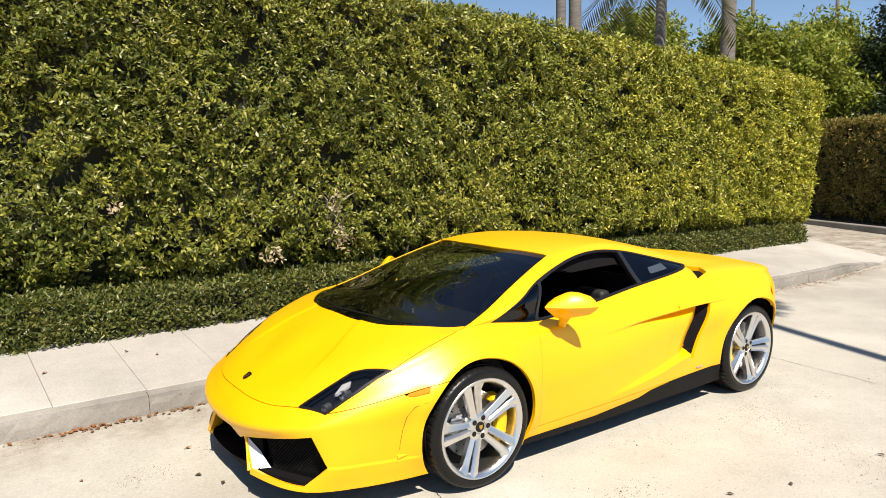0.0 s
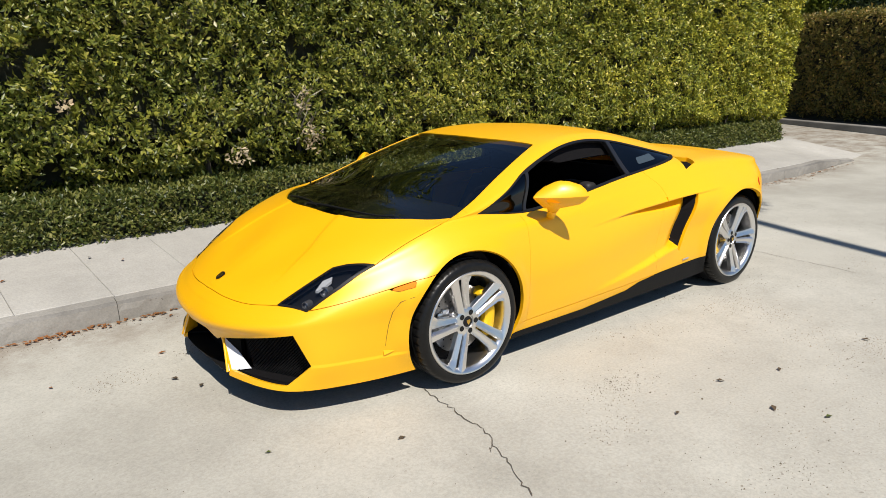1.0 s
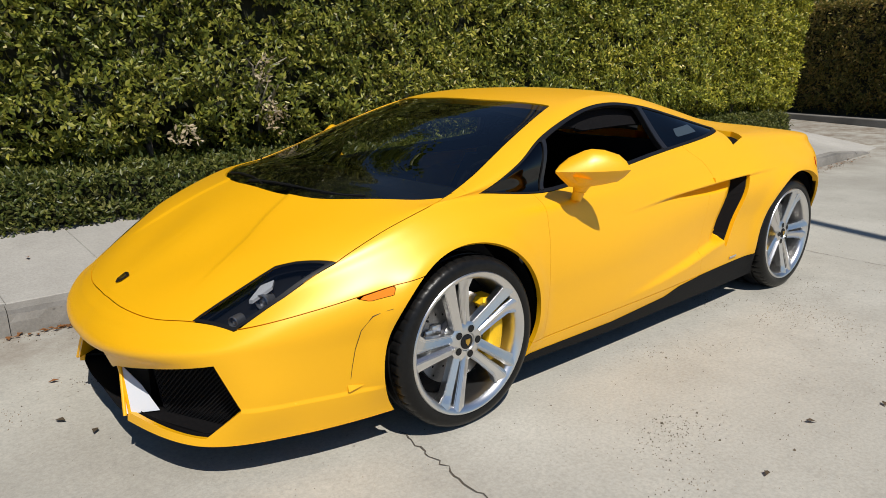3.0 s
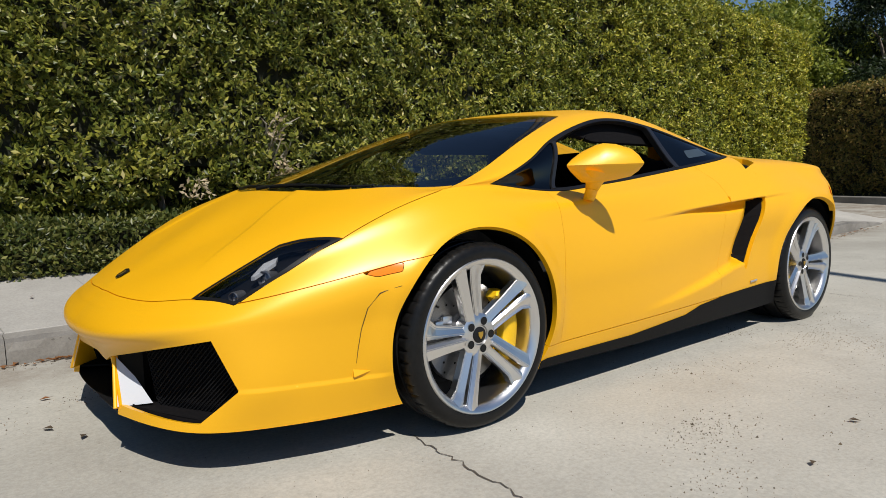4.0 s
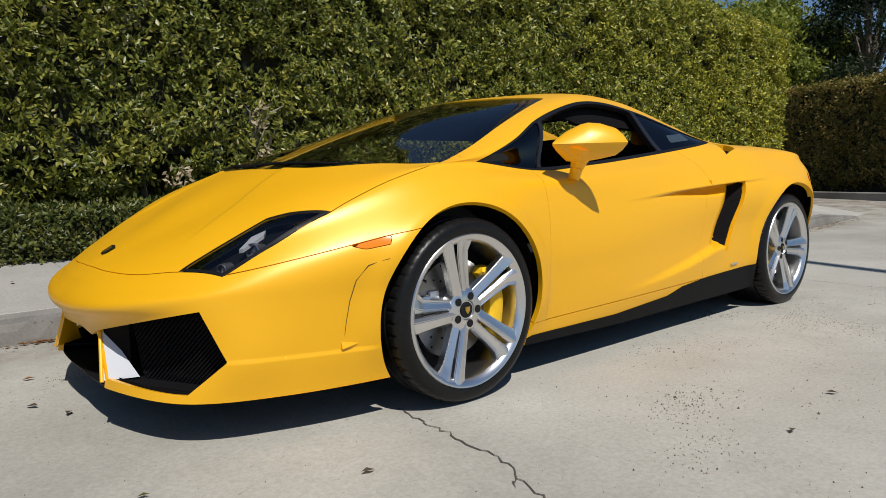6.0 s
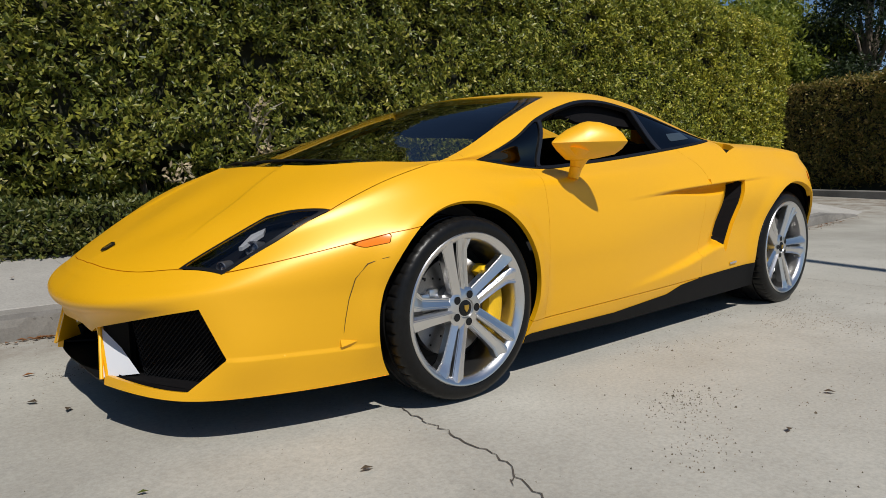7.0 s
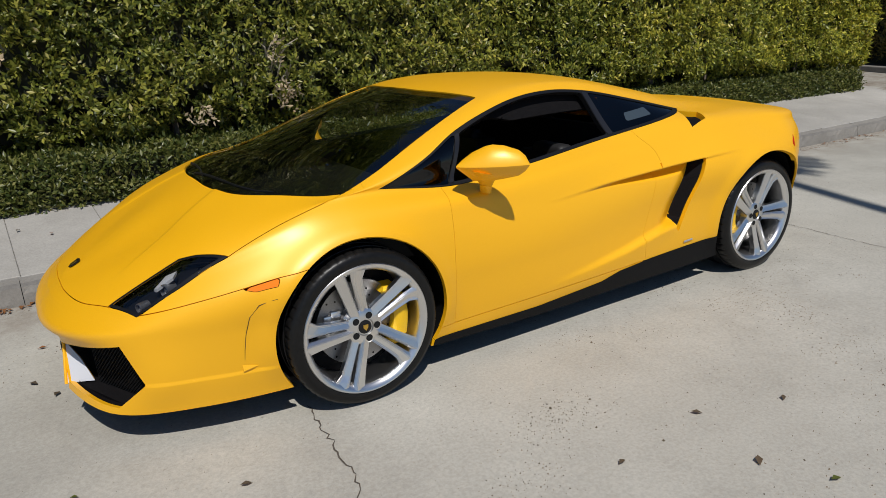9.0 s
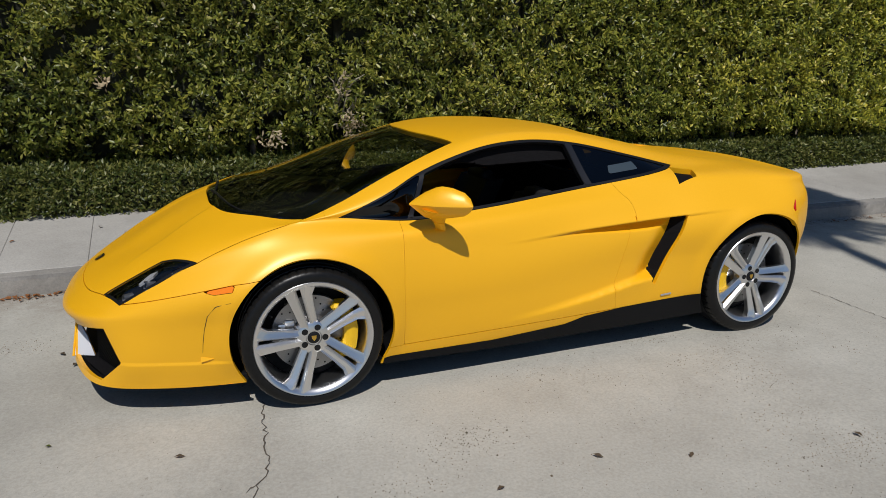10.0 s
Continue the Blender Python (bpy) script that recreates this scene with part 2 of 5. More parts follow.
def tube_bm(points, radii, sides=10, caps=True):
    """A tapered tube along points."""
    bm = bmesh.new()
    rings = []
    pts = [Vector(p) for p in points]
    for i, p in enumerate(pts):
        d = (pts[min(i + 1, len(pts) - 1)] - pts[max(i - 1, 0)]).normalized()
        a = d.orthogonal().normalized() if abs(d.z) < 0.9 else d.cross(Vector((1, 0, 0))).normalized()
        b = d.cross(a)
        r = radii[i] if isinstance(radii, (list, tuple)) else radii
        rings.append([bm.verts.new(p + r * (math.cos(q) * a + math.sin(q) * b)) for q in [2 * math.pi * k / sides for k in range(sides)]])
    for r0, r1 in zip(rings, rings[1:]):
        for k in range(sides):
            bm.faces.new((r0[k], r0[(k + 1) % sides], r1[(k + 1) % sides], r1[k]))
    if caps:
        bm.faces.new(rings[0][::-1])
        bm.faces.new(rings[-1])
    return bm


def spun_bm(profile, sides=64, closed=False):
    """Revolve (radius, depth) pairs about the y axis."""
    bm = bmesh.new()
    rings = [[bm.verts.new((r * math.cos(q), d, r * math.sin(q))) for q in [2 * math.pi * k / sides for k in range(sides)]] for r, d in profile]
    pairs = list(zip(rings, rings[1:])) + ([(rings[-1], rings[0])] if closed else [])
    for r0, r1 in pairs:
        for k in range(sides):
            bm.faces.new((r0[k], r0[(k + 1) % sides], r1[(k + 1) % sides], r1[k]))
    return bm


def hermite(tk, vals, ts):
    """A smooth curve through vals at tk, read at ts."""
    tk, vals, ts = np.asarray(tk, float), np.asarray(vals, float), np.asarray(ts, float)
    h = np.diff(tk)
    d = np.diff(vals, axis=0) / h.reshape(-1, *[1] * (vals.ndim - 1))
    hh = h.reshape(-1, *[1] * (vals.ndim - 1))
    m = np.empty_like(vals)
    m[1:-1] = (hh[1:] * d[:-1] + hh[:-1] * d[1:]) / (hh[1:] + hh[:-1])
    m[0], m[-1] = d[0], d[-1]
    i = np.clip(np.searchsorted(tk, ts, side="right") - 1, 0, len(h) - 1)
    s = ((ts - tk[i]) / h[i]).reshape(-1, *[1] * (vals.ndim - 1))
    k = h[i].reshape(s.shape)
    return (2 * s**3 - 3 * s**2 + 1) * vals[i] + (s**3 - 2 * s**2 + s) * k * m[i] + (-2 * s**3 + 3 * s**2) * vals[i + 1] + (s**3 - s**2) * k * m[i + 1]


def leaves_mesh(name, place, aim, side, length, width, mat, fold=0.35):
    """Many folded leaves at once: place, aim and side are (n, 3) arrays, length and width (n,)."""
    n = len(place)
    up = np.cross(aim, side)
    L, W = length[:, None], width[:, None]
    v = np.empty((n, 4, 3), np.float32)
    v[:, 0] = place
    v[:, 1] = place + aim * L * 0.5 + side * W * 0.5 + up * W * fold * 0.5
    v[:, 2] = place + aim * L
    v[:, 3] = place + aim * L * 0.5 - side * W * 0.5 + up * W * fold * 0.5
    me = bpy.data.meshes.new(name)
    me.vertices.add(4 * n)
    me.vertices.foreach_set("co", v.ravel())
    me.loops.add(6 * n)
    idx = (np.arange(n)[:, None] * 4 + np.array([0, 1, 2, 0, 2, 3])[None]).ravel()
    me.loops.foreach_set("vertex_index", idx.astype(np.int32))
    me.polygons.add(2 * n)
    me.polygons.foreach_set("loop_start", np.arange(0, 6 * n, 3, dtype=np.int32))
    me.update(calc_edges=True)
    me.materials.append(mat)
    return me


def unit(a):
    return a / np.maximum(np.linalg.norm(a, axis=-1, keepdims=True), 1e-9)


def sprigs(rng, centres, outward, per, length, spread=0.6, lift=0.35):
    """Rosettes of leaves round twig tips; the blades face outward more or less, and point up and away from the twig."""
    n = len(centres) * per
    c = np.repeat(centres, per, 0)
    own = rng.normal(0, 0.35, (len(centres), 3))
    out = np.repeat(unit(outward + own), per, 0)
    face = unit(out + rng.normal(0, spread, (n, 3)))
    away = rng.normal(0, 1, (n, 3)) + out * 0.5 + np.array([0, 0, lift])
    aim = unit(away - face * (away * face).sum(1, keepdims=True))
    side = np.cross(aim, face)
    L = length * rng.uniform(0.55, 1.25, n)
    return c + aim * L[:, None] * 0.12 + rng.normal(0, length * 0.28, (n, 3)), aim, side, L, L * rng.uniform(0.34, 0.50, n)


def field(p, scale, seed=0.0):
    """Smooth value noise at points, about -1 to 1."""
    q = p * scale + seed
    out = np.zeros(len(p))
    for k, a in ((1.0, 1.0), (2.1, 0.5)):
        out += a * (np.sin(q[:, 0] * k * 1.7 + 1.3 * np.sin(q[:, 2] * k * 1.1 + seed)) * np.sin(q[:, 2] * k * 1.9 + 1.7 * np.sin(q[:, 0] * k * 0.9 + q[:, 1] * k + seed)))
    return out / 1.5

# ---- ground, kerb, pavement ----
WALK_Z, KERB_END = 0.138, 9.7


def road_z(x, y):
    """Height of the street: slight waves, and a rise towards the side street."""
    wave = 0.006 * math.sin(x * 0.9 + y * 0.5) if -6 < y < 1 and -6 < x < 16 else 0.0
    return wave + 0.033 * min(max(x - 8.0, 0.0), 8.0)


def kerb_y(x):
    """The foot of the kerb, a little skew to the car."""
    return 1.262 - 0.021 * x


def walk_z(x, y):
    """The pavement climbs from the kerb to the planting, and dips at the corner."""
    dip = 0.11 * max(0.0, min(1.0, (x - KERB_END + 1.1) / 1.1))
    back = 0.11 * (y - kerb_y(x))
    return WALK_Z + back - dip * max(0.0, 1 - back / 0.2) + 0.3 * max(0.0, road_z(max(x, 8.0), 3.0))


def ground_sheet():
    xs = sorted(set([-300, -60, -20, -8] + [round(-4 + 0.5 * i, 2) for i in range(40)] + [20, 30, 60, 300]))
    ys = [-300, -60, -20, -10] + [-6 + 0.5 * i for i in range(14)] + [1.1, 1.2, 4, 8, 16, 40, 300]
    v = [(x, y, road_z(x, y)) for y in ys for x in xs]
    f = [(j * len(xs) + i, j * len(xs) + i + 1, (j + 1) * len(xs) + i + 1, (j + 1) * len(xs) + i) for j in range(len(ys) - 1) for i in range(len(xs) - 1)]
    return piece("road", mesh_of("road", v, f, ROAD, True), label="pale sunlit concrete street with cracks and specks", category="road", kind="structure")


road = ground_sheet()
kerb = thing("kerb", "worn grey concrete kerb along the street", "kerb")
tagged(kerb, kind="structure")
rk = random.Random(4)
for i in range(13):
    x0 = -11.615 + 1.74 * i
    x1 = min(x0 + 1.736, KERB_END)
    if x1 - x0 < 0.2:
        continue
    bm = bmesh.new()
    prof = [(0.0, -0.05), (0.0, 0.02), (0.004, 0.07), (0.008, 0.112), (0.026, WALK_Z - 0.004), (0.10, WALK_Z + 0.007), (0.10, -0.05)]
    rows = []
    for k in range(41):
        x = x0 + (x1 - x0) * k / 40
        drop = 0.11 * max(0.0, min(1.0, (x - KERB_END + 1.1) / 1.1))
        chip = rk.choice((0, 0, 0.001, 0.002, 0.005))
        rows.append([bm.verts.new((x, kerb_y(x) + y + rk.uniform(-0.003, 0.003) + (chip if j in (3, 4) else 0), max(z - drop * (z > 0.05), -0.05) + road_z(max(x, 8.0), 3.0) + rk.uniform(-0.002, 0.002) - (chip if j == 4 else 0) * 0.6)) for j, (y, z) in enumerate(prof)])
    for a, b in zip(rows, rows[1:]):
        for k in range(len(prof) - 1):
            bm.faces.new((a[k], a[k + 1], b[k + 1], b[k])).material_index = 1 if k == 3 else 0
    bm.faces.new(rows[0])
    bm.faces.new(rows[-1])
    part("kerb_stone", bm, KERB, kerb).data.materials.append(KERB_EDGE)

pavement = thing("pavement", "pale concrete pavement in scored slabs", "pavement")
tagged(pavement, kind="structure")


def back_y(x):
    """The back edge of the pavement, a little skew to the kerb."""
    return 2.56 - 0.011 * x


SLAB_W = 0.58
for i in range(40):
    x0 = -11.606 + SLAB_W * i
    x1 = x0 + SLAB_W - 0.0022
    if x1 > 10.6:
        break
    y0, y1, skew = kerb_y(x0) + 0.103, back_y(x0) + 0.22, -0.06
    bm = bmesh.new()
    top = [(x0, y0), (x1, y0), (x1 + skew, y1), (x0 + skew, y1)]
    lift = rk.uniform(-0.0015, 0.0015)
    hi = [bm.verts.new((x, y, walk_z(x, y) + lift)) for x, y in top]
    lo = [bm.verts.new((x, y, -0.03)) for x, y in top]
    bm.faces.new(hi)
    for k in range(4):
        bm.faces.new((hi[k], lo[k], lo[(k + 1) % 4], hi[(k + 1) % 4]))
    bmesh.ops.bevel(bm, geom=[e for e in bm.edges if all(v in hi for v in e.verts)], offset=0.004, segments=1, affect="EDGES")
    part("slab", bm, SLAB, pavement)

bed = part("planting_bed", box_bm(-14, 10.2, 2.50, 9.0, -0.05, 0.27), SOIL, None)
tagged(bed, "dark soil bed under the hedge", "soil", kind="structure")


# ---- cracks in the street ----
def crack(points, width, seed, name="road_crack"):
    r = random.Random(seed)
    fine = []
    for (xa, ya), (xb, yb) in zip(points, points[1:]):
        n = max(2, int(math.hypot(xb - xa, yb - ya) / 0.025))
        fine += [(xa + (xb - xa) * k / n + r.uniform(-0.010, 0.010), ya + (yb - ya) * k / n + r.uniform(-0.010, 0.010)) for k in range(n)]
    v, f = [], []
    for i, (x, y) in enumerate(fine):
        xa, ya = fine[max(i - 1, 0)]
        xb, yb = fine[min(i + 1, len(fine) - 1)]
        d = math.hypot(xb - xa, yb - ya) or 1
        w = width * r.uniform(0.25, 1.0) * (0.3 if i in (0, len(fine) - 1) else 1)
        z = 0.0035 + road_z(x, y)
        v += [(x - (yb - ya) / d * w, y + (xb - xa) / d * w, z), (x + (yb - ya) / d * w, y - (xb - xa) / d * w, z)]
        if i:
            f.append((2 * i - 2, 2 * i - 1, 2 * i + 1, 2 * i))
    return piece(name, mesh_of(name, v, f, CRACK), road)


crack([(-0.232, -0.80), (-0.258, -0.981), (-0.254, -1.09), (-0.272, -1.194), (-0.271, -1.281), (-0.287, -1.385), (-0.333, -1.462), (-0.347, -1.521), (-0.367, -1.595), (-0.42, -1.70), (-0.47, -1.86)], 0.0038, 1)
crack([(-0.333, -1.462), (-0.362, -1.470), (-0.40, -1.52)], 0.0030, 2)
crack([(3.53, -0.50), (3.526, -0.62), (3.505, -0.81), (3.488, -1.088), (3.48, -1.22), (3.45, -1.45)], 0.003, 3)

# ---- hedges ----
HEDGE_END = 10.2


def hedge_y(x):
    return 2.95 - 0.04 * x


def hedge_top(x):
    return 3.33 - 0.05 * x


def hedge():
    rng = np.random.default_rng(11)
    ob = thing("hedge", "tall clipped green hedge with dense small leaves", "hedge", at=pose(0, 0, 0.27))
    pts, outs = [], []
    n = 26000
    x = rng.uniform(-5.5, HEDGE_END, n)
    z = 0.30 + (hedge_top(x) - 0.30) * rng.uniform(0, 1, n) ** 0.94
    p = np.stack([x, np.zeros(n), z], 1)
    wave = 0.085 * field(p, 1.6) + 0.05 * field(p, 4.1, 2.0) + 0.04 * field(p, 9.0, 4.0)
    holes = field(p, 3.3, 5.0) + 0.7 * field(p, 7.0, 1.0)
    deep = 0.30 * np.clip((-0.45 - holes) / 0.3, 0, 1)
    tuck = 0.46 * np.clip((0.58 + 0.12 * field(p, 2.2, 3.0) - z) / 0.25, 0, 1)
    y = hedge_y(x) - 0.12 - wave + deep + tuck + rng.uniform(-0.05, 0.20, n) + 0.16 * np.clip((z - hedge_top(x) + 0.26) / 0.3, 0, 1) ** 2
    keep = (holes > -0.70) | (rng.uniform(0, 1, n) < 0.25)
    round_end = np.clip((x - (HEDGE_END - 0.25)) / 0.25, 0, 1)
    y = y + 0.2 * round_end**2
    x = x + 0.13 * z * np.clip((x - 7.5) / 2.7, 0, 1)
    pts.append(np.stack([x, y, z], 1)[keep])
    o = np.tile([0.0, -1.0, 0.0], (n, 1))
    o[:, 2] = np.clip(0.05 + 0.30 * (z - 0.4), 0.05, 0.9)
    o[:, 0] += 0.9 * round_end
    outs.append(o[keep])
    # top and end
    n = 8000
    x = rng.uniform(-5.5, HEDGE_END, n)
    q = rng.uniform(0, 1.1, n)
    p = np.stack([x, q, np.zeros(n)], 1)
    pts.append(np.stack([x, hedge_y(x) + q, hedge_top(x) + 0.02 + 0.06 * field(p[:, [0, 2, 1]], 2.0) + rng.uniform(-0.06, 0.05, n)], 1))
    outs.append(np.tile([0.0, -0.2, 1.0], (n, 1)))
    n = 2600
    z = rng.uniform(0.3, hedge_top(HEDGE_END), n)
    q = rng.uniform(0, 1.2, n)
    pts.append(np.stack([HEDGE_END + 0.13 * z + rng.uniform(-0.06, 0.06, n), hedge_y(HEDGE_END) + q, z], 1))
    outs.append(np.tile([1.0, 0, 0.3], (n, 1)))
    c, o = np.concatenate(pts), unit(np.concatenate(outs))
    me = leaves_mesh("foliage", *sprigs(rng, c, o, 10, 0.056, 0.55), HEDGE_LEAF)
    piece("foliage", me, ob, kind="stuff")
    # dark boxes behind the leaves stand in for the hedge's inner shade
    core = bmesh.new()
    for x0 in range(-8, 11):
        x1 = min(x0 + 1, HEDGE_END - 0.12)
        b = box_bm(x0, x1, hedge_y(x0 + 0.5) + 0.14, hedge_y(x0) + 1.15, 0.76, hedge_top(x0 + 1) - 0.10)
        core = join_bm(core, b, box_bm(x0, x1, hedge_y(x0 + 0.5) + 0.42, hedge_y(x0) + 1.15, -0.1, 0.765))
    part("inner_growth", core, HEDGE_SHADE, ob)
    # stems that show in the gap at the foot
    r = random.Random(8)
    for i in range(15):
        x = -4.5 + 0.96 * i + r.uniform(-0.15, 0.15)
        y = hedge_y(x) + r.uniform(0.3, 0.44)
        lean = r.uniform(-0.12, 0.12)
        part("stem", tube_bm([(x, y, -0.05), (x + lean * 0.5, y - 0.02, 0.45), (x + lean, y + 0.02, 0.9)], [0.03, 0.026, 0.02], 7), BARK, ob)
    return ob


hedge_1 = hedge()


def bare_branches():
    """Pale bare twigs in the gap of the hedge."""
    ob = thing("bare_branch", "pale bare branches showing in a gap of the hedge", "branch", at=pose(0, 0, 0))
    r = random.Random(3)
    for i in range(16):
        x, z = 1.03 + r.uniform(-0.08, 0.10), 1.16 + r.uniform(-0.20, 0.20)
        y = hedge_y(x) - r.uniform(0.14, 0.22)
        dx, dz = r.uniform(-0.14, 0.14), r.uniform(-0.05, 0.16)
        part("twig", tube_bm([(x, y + 0.12, z - 0.05), (x + dx * 0.4, y + 0.02, z + dz * 0.5), (x + dx, y - 0.01, z + dz)], [0.010, 0.007, 0.003], 6), TWIG, ob)
    rng = np.random.default_rng(9)
    spots = np.array([(1.02, 0, 1.34), (1.00, 0, 1.28), (1.07, 0, 1.02), (1.12, 0, 0.95), (1.05, 0, 0.88), (0.37, 0, 0.86), (0.30, 0, 0.80), (-1.05, 0, 1.35)])
    c = np.repeat(spots, 9, 0) + rng.normal(0, 0.035, (72, 3)) * np.array([1, 0.5, 1])
    c[:, 1] += hedge_y(c[:, 0]) - 0.19
    piece("dead_leaves", leaves_mesh("dead_leaves", *sprigs(rng, c, np.tile([0.0, -1.0, 0.3], (72, 1)), 3, 0.05, 0.5), DEAD_LEAF), ob, "pale beige dead leaves", kind="stuff")
    return ob


bare_branches()


def ground_cover():
    rng = np.random.default_rng(5)
    ob = thing("low_hedge", "low dark green clipped ground cover beside the pavement", "low hedge", at=pose(0, 0, 0.27))
    n = 15000
    x = rng.uniform(-5.5, 10.05, n)
    q = rng.uniform(0, 1, n)
    p = np.stack([x, np.zeros(n), q], 1)
    bump = 0.035 * field(p, 3.0, 1.0) + 0.02 * field(p, 8.0, 2.0)
    face = q < 0.5
    z = np.where(face, 0.02 + 0.32 * (q / 0.5), 0.34 + 0.02 * (q - 0.5)) + bump + rng.uniform(-0.03, 0.03, n)
    far = np.clip((x - 2) / 9.0, 0, 1)
    z = z * (1 - 0.18 * far)
    y = back_y(x) + np.where(face, 0.05 * (q / 0.5) ** 2 - 0.02, 0.05 + 0.75 * (q - 0.5)) + rng.uniform(-0.03, 0.03, n) - bump
    c = np.stack([x, y, z], 1)
    o = np.where(face[:, None], [0.0, -0.9, 0.6], [0.0, -0.15, 1.0])
    piece("foliage", leaves_mesh("foliage", *sprigs(rng, c, unit(o), 6, 0.048, 0.8), COVER_LEAF), ob, kind="stuff")
    # dark backing boxes for the shade between the low leaves
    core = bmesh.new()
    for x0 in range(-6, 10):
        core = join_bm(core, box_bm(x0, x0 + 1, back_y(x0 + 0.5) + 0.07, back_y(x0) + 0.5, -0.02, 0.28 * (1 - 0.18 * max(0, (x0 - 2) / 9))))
    part("inner_growth", core, HEDGE_SHADE, ob)


ground_cover()


# ---- the far side of the side street ----
far_kerb = part("far_kerb", box_bm(-0.09, 0.09, -9, 7, -0.13, 0.13, 0.02), KERB, None, at=pose(13.95, 3.6, 0.19, 0, 0, -24))
tagged(far_kerb, "grey concrete kerb before the far hedge", "kerb", kind="structure")
far_bed = part("far_bed", box_bm(0.09, 9, -9, 9, -0.13, 0.10), SOIL, None, at=pose(13.95, 3.6, 0.19, 0, 0, -24))
tagged(far_bed, "dark soil strip under the far hedge", "soil", kind="structure")


def far_hedge():
    rng = np.random.default_rng(21)
    ob = thing("far_hedge", "brownish green clipped hedge across the side street", "hedge", at=pose(14.55, 3.55, 0.27, 0, 0, -24))
    n = 9000
    q = rng.uniform(-8, 8, n)
    z = rng.uniform(0.1, 2.32, n)
    p = np.stack([q, np.zeros(n), z], 1)
    c = np.stack([-0.10 * field(p, 1.8) + 0.12 * (field(p, 4) < -0.5) + rng.uniform(-0.05, 0.05, n) + 0.3 * np.clip((0.4 - z) / 0.4, 0, 1), q, z], 1)
    o = np.tile([-1.0, 0, 0.3], (n, 1))
    n = 4000
    t = np.stack([rng.uniform(0, 1.4, n), rng.uniform(-8, 8, n), 2.32 + rng.uniform(-0.05, 0.08, n)], 1)
    c, o = np.concatenate([c, t]), np.concatenate([o, np.tile([-0.2, 0, 1.0], (n, 1))])
    piece("foliage", leaves_mesh("foliage", *sprigs(rng, c, unit(o), 6, 0.085), BROWN_LEAF), ob, kind="stuff")
    # one dark box as the shaded inside of the far hedge
    part("inner_growth", box_bm(0.2, 1.5, -8, 8, 0.0, 2.25), HEDGE_SHADE, ob)


far_hedge()


# ---- trees ----
def tree(name, label, x, y, height, radius, mat, seed, clumps=26, per=260, leaf=0.13, low=0.3):
    r = random.Random(seed)
    rng = np.random.default_rng(seed)
    ob = thing(name, label, "tree", at=pose(x, y, 0))
    trunk = [tube_bm([(0, 0, -0.1), (0.1, 0.05, height * 0.3), (0.0, 0.12, height * 0.55)], [0.03 * height, 0.024 * height, 0.015 * height], 9)]
    centres, outs = [], []
    for i in range(clumps):
        a, u = r.uniform(0, 6.283), r.uniform(0, 1)
        zc = height * (low + (0.93 - low) * u)
        wide = radius * math.sin(math.pi * min(0.95, 0.25 + 0.7 * u)) * r.uniform(0.35, 1.0)
        cx, cy = wide * math.cos(a), wide * math.sin(a)
        size = radius * r.uniform(0.22, 0.42)
        trunk.append(tube_bm([(0.05, 0.08, height * (0.25 + 0.25 * u)), (cx * 0.5, cy * 0.5, zc - size * 0.6), (cx, cy, zc)], [0.010 * height, 0.006 * height, 0.002 * height], 6))
        d = unit(rng.normal(0, 1, (per, 3)))
        s = size * rng.uniform(0.35, 1.05, (per, 1)) * (1 + 0.3 * field(d, 3.0, i)[:, None])
        centres.append(np.array([cx, cy, zc]) + d * s * np.array([1, 1, 0.8]))
        outs.append(unit(d + np.array([0, 0, 0.3])))
    part("trunk", join_bm(*trunk), BARK, ob, smooth=True)
    piece("crown", leaves_mesh("crown", *sprigs(rng, np.concatenate(centres), np.concatenate(outs), 4, leaf), mat), ob, kind="stuff")
    return ob


tree("tree", "broad green leafy tree behind the hedges", 18.3, 8.6, 6.1, 3.3, TREE_LEAF, 1, 40, 620, 0.17, 0.15)
tree("tree", "broad green leafy tree behind the hedges", 21.9, 7.8, 6.0, 3.3, TREE_LEAF, 2, 40, 620, 0.17, 0.15)
tree("tree", "bright green leafy tree beyond the hedge", 15.6, 11.0, 6.1, 3.1, TREE_LEAF, 3, 34, 620, 0.17, 0.15)
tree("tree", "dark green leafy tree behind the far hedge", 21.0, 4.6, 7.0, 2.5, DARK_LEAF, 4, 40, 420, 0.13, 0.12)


tree("tree", "tall leafy tree behind the hedge, mirrored in the windscreen", 1.2, 11.0, 15.5, 4.6, TREE_LEAF, 5, 60, 300, 0.2, 0.22)
tree("tree", "tall leafy tree behind the hedge, mirrored in the windscreen", -6.0, 10.5, 14.0, 4.6, TREE_LEAF, 6, 56, 300, 0.2, 0.22)


